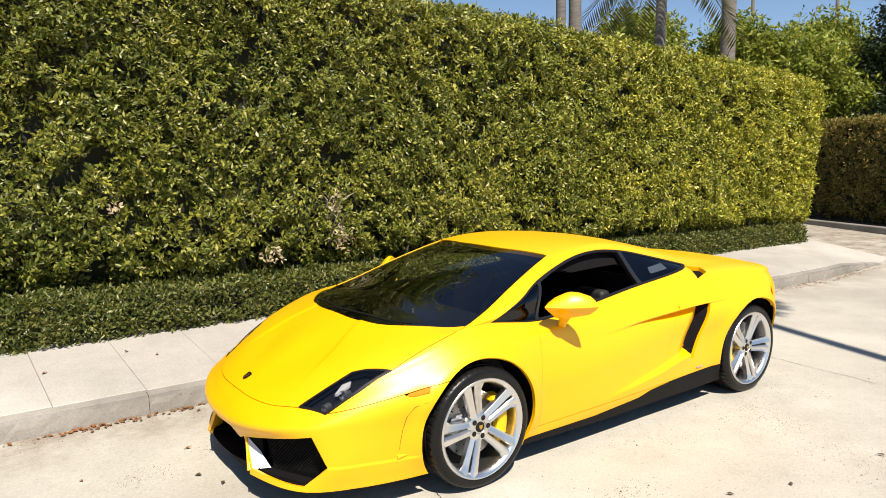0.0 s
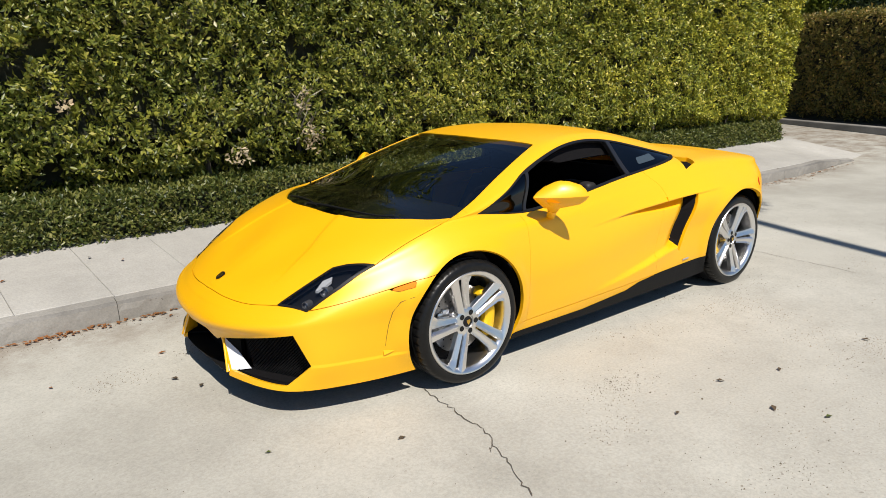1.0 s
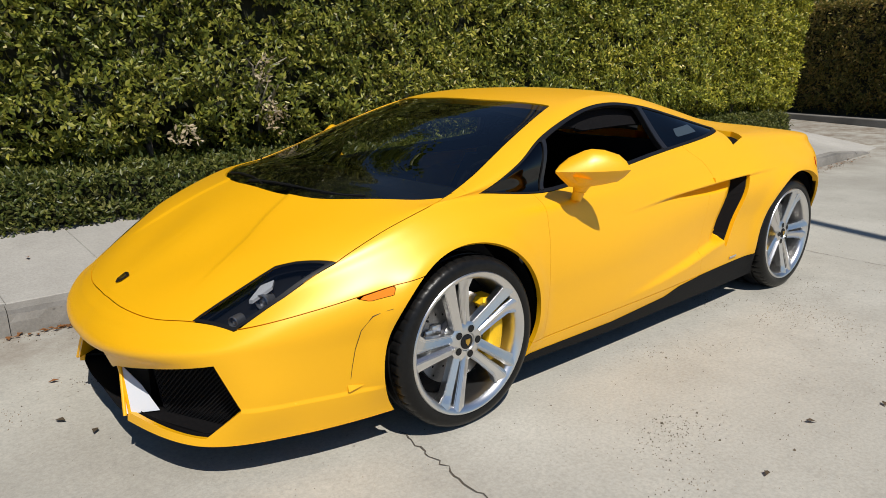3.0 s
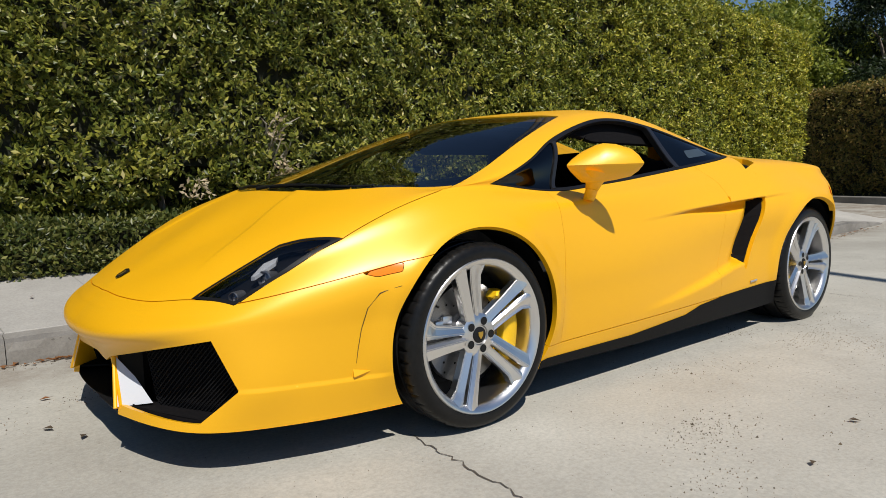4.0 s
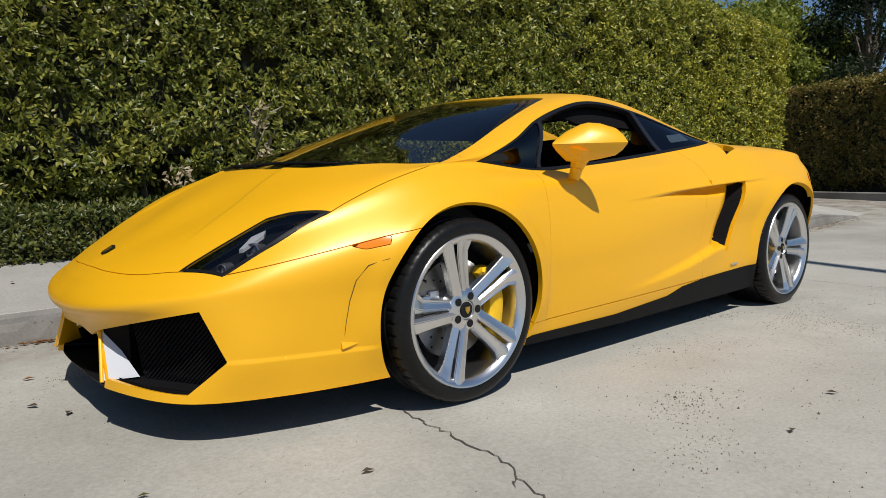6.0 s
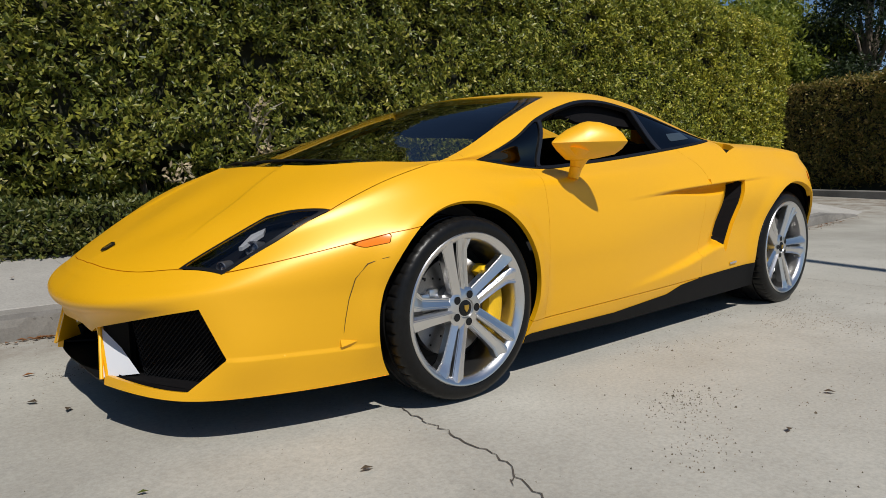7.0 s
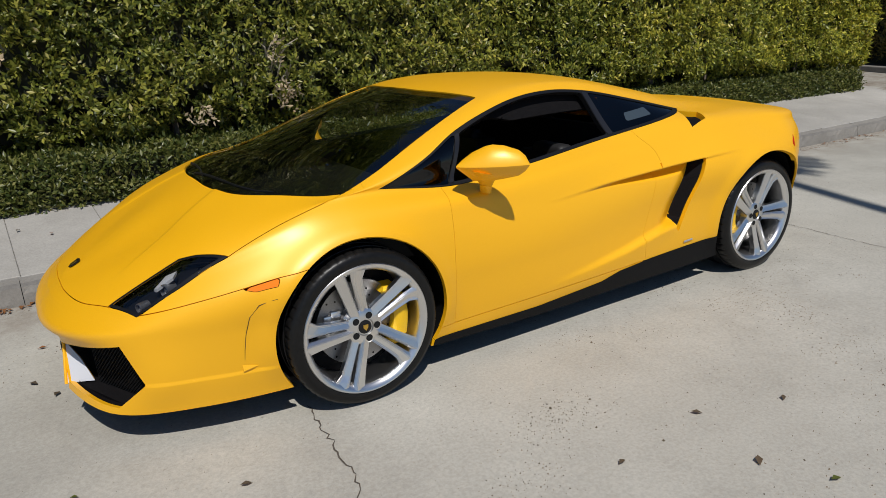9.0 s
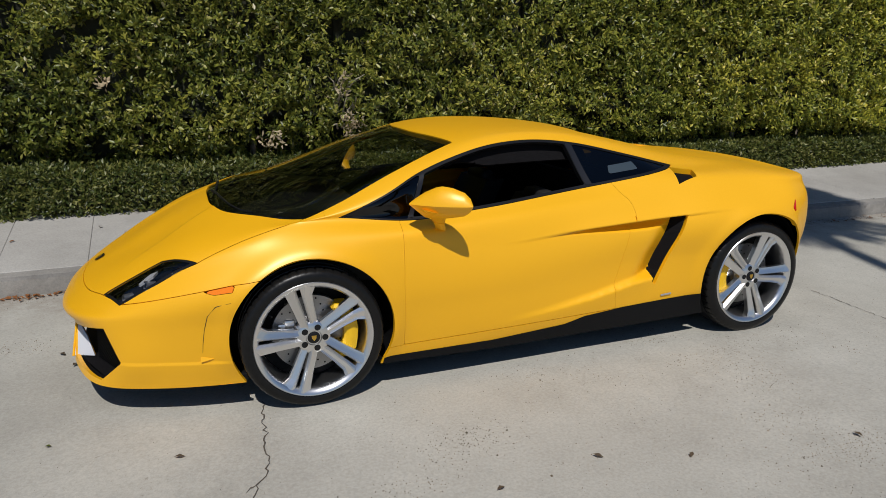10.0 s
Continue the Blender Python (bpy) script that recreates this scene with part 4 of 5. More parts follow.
def window_bits(mesh):
    """Front corner pane, open door window, rear pane and the black surround."""
    core = inside_of(WIN_TOP + WIN_FOOT[1:-1], 0, 2, wide)
    a_line = lambda P: (P[:, 0] - 0.508) - (P[:, 2] - 0.838) * 0.44
    b_line = lambda P: (P[:, 0] - 1.545) + (P[:, 2] - 0.92) * 0.30
    corner = lambda P: np.minimum(core(P) - 0.007, -a_line(P) - 0.012)
    door = lambda P: np.minimum(np.minimum(core(P) - INSET, a_line(P) - 0.012), -b_line(P) - 0.022)
    rear = lambda P: np.minimum(core(P) - 0.012, b_line(P) - 0.022)
    out = []
    front_bar = lambda P: np.minimum(core(P) - 0.010, 0.010 - np.abs(a_line(P) + 0.001))
    rear_bar = lambda P: np.minimum(core(P) - 0.010, 0.0175 - np.abs(b_line(P)))
    # outline of the pale patch in the rear pane, put in as flat colour
    label = inside_of([(1.700, 1.003), (1.868, 1.017), (1.880, 0.980), (1.690, 0.962)], 0, 2, wide)
    for f in (corner, door, label, rear, front_bar, rear_bar):
        got, mesh = split(mesh, f)
        out.append(got)
    return out + [mesh]


corner_pane, door_opening, patch_bit, rear_pane, front_bar, rear_bar, surround = window_bits(windows)
# lamps, bonnet, nose
lamp, body = cut_out(body, [lambda P: np.minimum(P[:, 2] - 0.46, -0.2 - P[:, 0])] + sides_of(HEADLAMP, 0, 1), 0.001)
hood, body = take(body, inside_of(HOOD, 0, 1, lambda P: P[:, 2] - 0.47))
NOSE_LINE = [(-2, -1), (-2, 0.8), (-0.842, 0.8), (-0.828, 0.529), (-0.464, 0.603), (-0.324, 0.631), (-0.2, 0.650), (-0.2, -1)]
nose, body = take(body, inside_of(NOSE_LINE, 0, 2), 0.0013)
marker, nose = take(nose, inside_of([(-0.464, 0.601), (-0.328, 0.629), (-0.342, 0.600), (-0.42, 0.588)], 0, 2, lambda P: P[:, 1] - 0.5), 0.001)
ahead = lambda P: -0.74 - P[:, 0]
VENT = [(0.262, 0.330), (0.713, 0.428), (0.768, 0.268), (0.692, 0.172), (0.352, 0.184)]
vent_hole, nose = cut_out(nose, [ahead] + sides_of(VENT, 1, 2))
MOUTH = [(-0.1, 0.302), (0.2, 0.306), (0.252, 0.328), (0.343, 0.180), (0.36, 0.0), (-0.1, 0.0)]
mouth_hole, nose = take(nose, inside_of(MOUTH, 1, 2, ahead), 0.0)
# sides
SKIRT = [(0.30, 0.0), (0.33, 0.166), (0.36, 0.173), (0.90, 0.176), (1.31, 0.206), (1.43, 0.238), (1.66, 0.258), (2.30, 0.280), (2.30, 0.0)]
skirt, body = take(body, inside_of(SKIRT, 0, 2, lambda P: P[:, 1] - 0.5), 0.0)
INTAKE = [(1.995, 0.716), (2.058, 0.752), (1.868, 0.368), (1.846, 0.384)]
intake_hole, body = cut_out(body, [lambda P: P[:, 1] - 0.6] + sides_of(INTAKE, 0, 2))
DOOR = [(0.452, 1.0), (0.446, 0.80), (0.432, 0.55), (0.428, 0.2275), (1.62, 0.2565)] + curved([(1.62, 0.2565), (1.608, 0.34), (1.650, 0.49), (1.712, 0.68), (1.748, 0.77), (1.738, 0.83), (1.705, 0.868), (1.66, 1.0)], 6)[1:]
side_low = lambda P: np.minimum(P[:, 1] - 0.55, 0.955 - P[:, 2])
door, body = take(body, inside_of(DOOR, 0, 2, side_low), 0.0007)
sill, body = take(body, inside_of([(0.30, 0.0), (0.30, 0.2228), (1.66, 0.2557), (1.66, 0.0)], 0, 2, lambda P: P[:, 1] - 0.5), 0.0012)
DECK_IN = [(2.100, 0.632), (2.240, 0.662), (2.212, 0.742), (2.078, 0.764)]
deck_hole, body = cut_out(body, [upper(0.85)] + sides_of(DECK_IN, 0, 1))
fender, body = take(body, lambda P: np.minimum(0.50 - P[:, 0], 0.8655 + 0.03 * (P[:, 0] > 0.1) - P[:, 2]), 0.0)
red_marker, body = take(body, inside_of([(2.762, 0.742), (2.812, 0.792), (2.792, 0.712)], 0, 2, lambda P: P[:, 1] - 0.5), 0.001)
tail, body = take(body, lambda P: P[:, 0] - 2.80 - np.maximum(0, (P[:, 2] - 0.70)) * 2.0)
ENGINE = [(1.66, -0.1), (1.67, 0.37), (2.30, 0.42), (2.95, 0.40), (2.97, -0.1)]
engine_lid, body = take(body, inside_of(ENGINE, 0, 1, upper(0.88)))
roof, quarter = take(body, lambda P: np.minimum(P[:, 2] - 0.862, 2.22 - P[:, 0] - 0.3 * (P[:, 1] - 0.5)), 0.0)

panel("bonnet", hood, PAINT, label="yellow bonnet with a faintly sunken centre field", sides="middle")
nose_ob = panel("front_bumper", nose, PAINT, label="yellow front bumper with angular vents", sides="middle", depth=0.02)[0]
panel("front_fender", fender, PAINT, depth=0.022)
panel("door", door, PAINT, depth=0.02)
panel("sill", sill, PAINT, depth=0.02)
panel("roof", roof, PAINT, sides="middle", depth=0.03)
panel("rear_fender", quarter, PAINT, depth=0.03)
lid_p, lid_f = engine_lid
lid_p = lid_p.copy()
lid_p[:, 2] -= 0.16 * (1 - smooth01(1.9, 2.85, lid_p[:, 0]))
lid_back, lid_front = split((lid_p, lid_f), lambda P: P[:, 0] - 2.5)
panel("engine_lid", lid_back, PAINT, sides="middle", depth=0)
panel("engine_cover", lid_front, BLACK, label="black engine cover behind the cabin", sides="middle", depth=0)
# the walls of the sunken engine bay, open towards the cabin
edges = {}
for q in engine_lid[1]:
    for i, j in zip(q, q[1:] + q[:1]):
        edges[(i, j)] = True
for flip in (-1, 1):
    pts, quads = [], []
    for (i, j) in edges:
        a, b = engine_lid[0][i], engine_lid[0][j]
        if (j, i) in edges or min(a[0], b[0]) < 1.75 or max(a[1], b[1]) < 0.01:
            continue
        k = len(pts)
        pts += [(p[0], flip * p[1], p[2] - dz) for p, dz in ((a, 0.004), (b, 0.004), (b, 0.17), (a, 0.17))]
        quads.append((k, k + 1, k + 2, k + 3))
    piece("engine_well", mesh_of("engine_well", pts, quads, PAINT), car)
panel("rear_bumper", tail, PAINT, sides="middle")
panel("side_skirt", pushed(skirt, -0.004), BLACK, label="matt black side skirt", depth=0.02)
panel("windscreen", pushed(screen, 0.004), SCREEN, label="large raked tinted windscreen", sides="middle", depth=0)
panel("corner_window", pushed(corner_pane, 0.003), TINTED, label="small dark triangular pane", depth=0)
# added opaque sheet, only to make the corner pane look evenly dark
panel("corner_trim", pushed(corner_pane, 0.018), INSIDE, label="added black sheet that keeps the corner pane dark", depth=0.006)
panel("rear_side_window", pushed(rear_pane, 0.003), TINTED, label="dark tinted rear side pane", depth=0)
for bar in (front_bar, rear_bar):
    panel("window_bar", pushed(bar, -0.003), BAR, label="dark grey window bar", depth=0.02)
panel("window_sticker", pushed(patch_bit, 0.002), PANE_PATCH, label="pale grey-blue patch on the pane", depth=0.002)
panel("window_surround", pushed(surround, -0.001), SATIN, label="black window surround", depth=0.025)
panel("side_marker", pushed(marker, -0.002), AMBER, label="amber side marker", depth=0.01)
panel("rear_marker", pushed(red_marker, -0.001), RED, label="red side marker", depth=0.01)

# dark inner body behind the joints and openings
inner = pushed(FULL, 0.03)
for f in (arch(FRONT_HUB, 0.012), arch(REAR_HUB, 0.012), inside_of(SCREEN_POLY, 0, 1, upper(0.76)), inside_of(WIN_TOP + WIN_FOOT[1:-1], 0, 2, lambda P: np.minimum(P[:, 1] - 0.38, P[:, 0] - 0.1)),
          inside_of(HEADLAMP, 0, 1, lambda P: np.minimum(P[:, 2] - 0.36, -0.2 - P[:, 0])), inside_of(VENT, 1, 2, ahead), inside_of(MOUTH, 1, 2, ahead), inside_of(INTAKE, 0, 2, lambda P: P[:, 1] - 0.5), inside_of(ENGINE, 0, 1, upper(0.80)),
          lambda P: np.min([P[:, 0] - 1.15, 2.12 - P[:, 0], P[:, 2] - 0.34, 0.80 - P[:, 2], P[:, 1] - 0.55], axis=0)):
    inner = split(inner, f)[1]
panel("inner_body", inner, INSIDE, depth=0, sides="middle")

# ---- the car: wheels ----
SPOKE_TURNS = (105, 33, -39, -111, 177)


def loft_bm(sections):
    """Joins rings of equally many points into a closed solid."""
    bm = bmesh.new()
    rings = [[bm.verts.new(p) for p in s] for s in sections]
    n = len(rings[0])
    for a, b in zip(rings, rings[1:]):
        for k in range(n):
            bm.faces.new((a[k], a[(k + 1) % n], b[(k + 1) % n], b[k]))
    bm.faces.new(rings[0][::-1])
    bm.faces.new(rings[-1])
    return bm


def spoke_bm(turn):
    """Two bars with a slot between them, from the hub to the rim; the second one sweeps wide at the rim."""
    bars = []
    for s, stations in ((1, [(0.036, 0.018, 0.020, 0.034, 0.074), (0.085, 0.0225, 0.0200, 0.027, 0.068), (0.15, 0.0265, 0.0212, 0.018, 0.060), (0.205, 0.0305, 0.0240, 0.011, 0.054), (0.238, 0.0330, 0.0265, 0.006, 0.052), (0.258, 0.0350, 0.0285, 0.002, 0.052)]),
                        (-1, [(0.036, 0.018, 0.020, 0.036, 0.074), (0.085, 0.0225, 0.0190, 0.031, 0.068), (0.15, 0.0268, 0.0208, 0.023, 0.060), (0.205, 0.0320, 0.0240, 0.015, 0.054), (0.232, 0.0420, 0.0325, 0.008, 0.052), (0.258, 0.0570, 0.0460, 0.003, 0.052)])):
        secs = []
        for r, off, half, top, deep in stations:
            c = s * off
            tilt = 0.006 * s
            secs.append([(r, top + 0.004 + tilt * 0.5, c - half), (r, top - tilt, c - half * 0.55), (r, top + tilt * 0.5, c + half * 0.55), (r, top + 0.005, c + half), (r, deep, c + half * 0.8), (r, deep, c - half * 0.8)])
        bars.append(loft_bm(secs))
    bm = join_bm(*bars)
    bmesh.ops.bevel(bm, geom=[e for e in bm.edges if abs((e.verts[0].co - e.verts[1].co).x) > 0.012], offset=0.0028, segments=2, affect="EDGES", clamp_overlap=True)
    bmesh.ops.rotate(bm, verts=bm.verts, cent=(0, 0, 0), matrix=Euler((0, -radians(turn), 0)).to_matrix())
    return bm


def tyre_bm(R, W, sides=300):
    prof = [(0.254, 0.010), (0.268, 0.002), (0.279, -0.003), (0.296, -0.004), (0.312, 0.002), (R - 0.006, 0.012), (R - 0.001, 0.022), (R, 0.034), (R, 0.058), (R - 0.008, 0.060), (R - 0.008, 0.070), (R, 0.072),
            (R + 0.001, W * 0.46), (R - 0.008, W * 0.47), (R - 0.008, W * 0.53), (R + 0.001, W * 0.54), (R, W - 0.034), (R - 0.004, W - 0.015), (0.300, W + 0.003), (0.262, W - 0.01)]
    bm = bmesh.new()
    rings = []
    for k, (r, d) in enumerate(prof):
        ring = []
        for i in range(sides):
            q = 2 * math.pi * i / sides
            cut = (0.0015 if k == 5 else 0.005) if (5 <= k <= 9 and i % 6 == 0) else 0.0
            rr = r - cut
            ring.append(bm.verts.new((rr * math.cos(q), d, rr * math.sin(q))))
        rings.append(ring)
    for a, b in zip(rings, rings[1:]):
        for i in range(sides):
            bm.faces.new((a[i], a[(i + 1) % sides], b[(i + 1) % sides], b[i]))
    return bm


def disc_bm(radius, inner, d0, d1, sides=64):
    return spun_bm([(inner, d0), (radius, d0), (radius, d1), (inner, d1)], sides, True)


def caliper_bm(a0, a1):
    secs = []
    for k in range(9):
        q = radians(a0 + (a1 - a0) * k / 8)
        e = 0.82 if k in (0, 8) else 1.0
        wob = 0.006 if k in (2, 6) else 0.0
        pts = []
        for r, d in ((0.148, 0.062), (0.160, 0.050), (0.19 * e + wob, 0.046), (0.212 * e + wob, 0.058), (0.214 * e, 0.13), (0.150, 0.13)):
            pts.append((r * math.cos(q), d, r * math.sin(q)))
        secs.append(pts)
    return loft_bm(secs)


def wheel(name, R, W, caliper, at, turned=0):
    barrel = part(name, spun_bm([(0.252, 0.014), (0.269, 0.008), (0.272, 0.000), (0.269, -0.004), (0.262, -0.003), (0.249, 0.008), (0.244, 0.014), (0.241, 0.022), (0.241, 0.05), (0.238, 0.09), (0.236, 0.14), (0.244, W - 0.03), (0.266, W - 0.004)], 96), ALLOY, car, "silver five twin-spoke alloy wheel", True, at)
    part("tyre", tyre_bm(R, W), RUBBER, barrel, "low black tyre", True)
    for a in SPOKE_TURNS:
        part("spoke", spoke_bm(a + turned), ALLOY, barrel)
    part("hub", join_bm(spun_bm([(0.0, 0.032), (0.033, 0.032), (0.036, 0.027), (0.062, 0.028), (0.076, 0.036), (0.082, 0.075), (0.0, 0.075)], 40)), ALLOY, barrel, "", True)
    part("centre_cap", spun_bm([(0.0, 0.025), (0.022, 0.026), (0.028, 0.029), (0.030, 0.036)], 28), SATIN, barrel, "black centre cap", True)
    shield = loft_bm([[(0.011 * x, d, 0.013 * z) for x, z in ((-1, 0.9), (1, 0.9), (0.9, -0.1), (0, -1.1), (-0.9, -0.1))] for d in (0.026, 0.0225)])
    part("cap_badge", shield, GOLD, barrel, "small gold shield")
    # flat black discs as the shade in the five recessed bolt sockets
    for k in range(5):
        q = radians(69 + turned + 72 * k)
        c, s = 0.051 * math.cos(q), 0.051 * math.sin(q)
        dot = spun_bm([(0.0145, 0.0262), (0.0135, 0.0268), (0.0125, 0.0268), (0.0, 0.0268)], 14)
        bmesh.ops.translate(dot, verts=dot.verts, vec=(c, 0, s))
        part("lug_nut", dot, SATIN, barrel, "black disc standing in for the shade in a bolt socket", True)
    part("brake_disc", disc_bm(0.180, 0.085, 0.098, 0.128), STEEL, barrel, "drilled steel brake disc", True)
    # black dots laid on the disc stand in for the dark of drilled holes
    hole = spun_bm([(0.0, 0.0972), (0.0045, 0.0972), (0.0045, 0.099)], 6)
    hole_me = bpy.data.meshes.new("drill_hole")
    hole.to_mesh(hole_me)
    hole.free()
    hole_me.materials.append(BLACK)
    for k in range(36):
        q = 2 * math.pi * k / 36
        r = (0.118, 0.142, 0.166)[k % 3]
        piece("drill_hole", hole_me, barrel, at=pose(r * math.cos(q), 0, r * math.sin(q)))
    part("disc_bell", spun_bm([(0.0, 0.078), (0.080, 0.080), (0.088, 0.10)], 40), ALLOY_DARK, barrel, "", True)
    part("brake_caliper", caliper_bm(*caliper), CALIPER, barrel, "yellow brake caliper", True)
    part("wheel_back", spun_bm([(0.0, 0.15), (0.236, 0.15)], 48), BLACK, barrel)
    part("hub_carrier", join_bm(box_bm(-0.15, -0.085, 0.085, 0.10, -0.005, 0.06, 0.008), box_bm(-0.12, -0.075, 0.082, 0.10, 0.03, 0.075, 0.008)), ALLOY, barrel, "pale metal bracket", True)
    valve = tube_bm([(-0.19, 0.05, 0.13), (-0.178, 0.03, 0.122)], 0.004, 8)
    part("valve", valve, SATIN, barrel)
    return barrel


wheel("front_wheel", 0.326, 0.235, (-48, 52), pose(0, -0.937, 0.326))
wheel("front_wheel", 0.326, 0.235, (-48, 52), pose(0, 0.937, 0.326, 0, 0, 180))
wheel("rear_wheel", 0.332, 0.295, (140, 215), pose(2.545, -0.930, 0.332), -35)
wheel("rear_wheel", 0.332, 0.295, (-40, 40), pose(2.545, 0.930, 0.332, 0, 0, 180))

for hub in (FRONT_HUB, REAR_HUB):
    for s in (-1, 1):
        bm = bmesh.new()
        rows = []
        for k in range(33):
            q = radians(-32 + 244 * k / 32)
            lip = min(0.90, skin_w(hub[0] + (ARCH_R + 0.02) * math.cos(q), max(hub[1] + (ARCH_R + 0.02) * math.sin(q), 0.2), -0.02))
            rows.append([bm.verts.new((hub[0] + r * math.cos(q), s * w, max(hub[1] + r * math.sin(q), 0.15 if hub[0] < 1 else 0.24))) for r, w in ((ARCH_R + 0.004, lip), (ARCH_R + 0.014, lip - 0.02), (ARCH_R + 0.010, 0.60), (0.1, 0.59))])
        for a, b in zip(rows, rows[1:]):
            for j in range(3):
                bm.faces.new((a[j], a[j + 1], b[j + 1], b[j]))
        part("wheel_well", bm, BLACK, car)

# ---- nose details ----
splitter = bmesh.new()
rim = curved([(-1.118, 0.0), (-1.112, 0.2), (-1.085, 0.38), (-0.94, 0.66), (-0.64, 0.80), (-0.37, 0.85)], 6)
edge = [(x, -w) for x, w in rim[::-1]] + [(x, w) for x, w in rim[1:]]
hi = [splitter.verts.new((x, y, 0.150)) for x, y in edge]
lo = [splitter.verts.new((x + 0.012, y * 0.985, 0.132)) for x, y in edge]
splitter.faces.new(hi)
splitter.faces.new(lo[::-1])
for k in range(len(edge)):
    j = (k + 1) % len(edge)
    splitter.faces.new((hi[k], hi[j], lo[j], lo[k]))
part("splitter", splitter, BLACK, car, "black front splitter")
part("underfloor", box_bm(-0.4, 2.9, -0.80, 0.80, 0.12, 0.15, 0.005), BLACK, car)


def bars_bm(frame_pts, pitch, size):
    """A mesh of thin crossing bars over a quad given by its corners a, b, c, d."""
    a, b, c, d = [Vector(p) for p in frame_pts]
    n = (b - a).cross(d - a).normalized()
    at = lambda s, t: a.lerp(b, s).lerp(d.lerp(c, s), t)
    nu, nv = int((b - a).length / pitch), int((d - a).length / pitch)
    bm = bmesh.new()

    def strip(p, q):
        e = (q - p).cross(n).normalized() * size
        bm.faces.new([bm.verts.new(v) for v in (p - e, q - e, q + e, p + e)])
        bm.faces.new([bm.verts.new(v) for v in (p + e, q + e, q + e - n * size * 3, p + e - n * size * 3)])

    for i in range(-nv, nu + nv):
        for sgn in (1, -1):
            pts = []
            for k in range(nv + 1):
                s = (i + (k if sgn > 0 else nv - k)) / max(nu, 1)
                if 0 <= s <= 1:
                    pts.append(at(s, k / max(nv, 1)))
            if len(pts) > 1:
                strip(pts[0], pts[-1])
    return bm


for s in (-1, 1):
    part("vent_back", loft_bm([[(-0.96 + dx, s * 0.22, 0.14), (-0.70 + dx, s * 0.79, 0.14), (-0.70 + dx, s * 0.79, 0.44), (-0.96 + dx, s * 0.22, 0.40)] for dx in (0.0, 0.012)]), INSIDE, car, "black vent recess")
    part("vent_mesh", bars_bm([(-0.995, s * 0.412, 0.166), (-0.815, s * 0.735, 0.164), (-0.800, s * 0.765, 0.44), (-1.000, s * 0.272, 0.392)], 0.016, 0.0019), BLACK, car, "black lattice in the vent")
    a, b, c, d = (-1.094, s * 0.258, 0.332), (-1.117, s * 0.342, 0.176), (-1.010, s * 0.405, 0.182), (-1.045, s * 0.330, 0.262)
    part("vent_floor", loft_bm([[(x, s * w, z) for x, w in ((-1.085, 0.35), (-0.935, 0.655), (-0.80, 0.735), (-0.74, 0.70), (-0.93, 0.24))] for z in (0.166, 0.174)]), INSIDE, car)
    off = Vector((0.0, -s * 0.012, 0.0))
    part("vent_blade", loft_bm([[a, b, c, d], [tuple(Vector(p) + off) for p in (a, b, c, d)]]), WHITE, car, "pale satin blade at the inner edge of the vent")
    part("blade_back", loft_bm([[tuple(Vector(p) + off * k) for p in (a, b, c, d)] for k in (1.1, 1.9)]), PAINT, car, "yellow inner face of the blade")
    part("vent_fang", tube_bm([(-1.094, s * 0.256, 0.338), (-1.118, s * 0.345, 0.172)], 0.007, 8), PAINT, car, "yellow blade edge")
part("mouth_back", box_bm(-0.99, -0.97, -0.22, 0.22, 0.14, 0.36), INSIDE, car)
badge = loft_bm([[(0.030 * x, 0.024 * y, z) for x, y in ((-1, 0), (-0.5, 0.75), (0.8, 0.9), (1, 0), (0.8, -0.9), (-0.5, -0.75))] for z in (0, 0.004)])
part("bonnet_badge", badge, SATIN, car, "small black shield badge", at=pose(-0.99, 0, 0.574, 0, -27, 0))
shield = loft_bm([[(0.018 * x, 0.013 * y, z) for x, y in ((-1, 0), (-0.5, 0.75), (0.8, 0.9), (1, 0), (0.8, -0.9), (-0.5, -0.75))] for z in (0.004, 0.006)])
part("badge_emblem", shield, GOLD, car, at=pose(-0.99, 0, 0.574, 0, -27, 0))

# thin brown tube painted as the shade of the bumper's side fold, and the small fin
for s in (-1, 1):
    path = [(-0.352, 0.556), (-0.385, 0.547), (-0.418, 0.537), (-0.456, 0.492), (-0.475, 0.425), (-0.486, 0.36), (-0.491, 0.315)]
    line_bm = tube_bm([(x, s * skin_w(x, z, 0.0004), z) for x, z in path], [0.0007, 0.0013, 0.0020, 0.0016, 0.0013, 0.0011, 0.0007], 6)
    part("side_slit", line_bm, FOLD_SHADE, nose_ob, "brown line painted as the shade of the bumper's side fold")
    fin = [(-0.502, 0.272), (-0.446, 0.284), (-0.502, 0.296)]
    tab = loft_bm([[(x, s * skin_w(x, z, -0.004), z) for x, z in fin], [(x, s * skin_w(x, z, 0.012 if z < 0.28 else 0.001), z - 0.001) for x, z in fin]])
    part("side_fin", tab, PAINT, nose_ob)

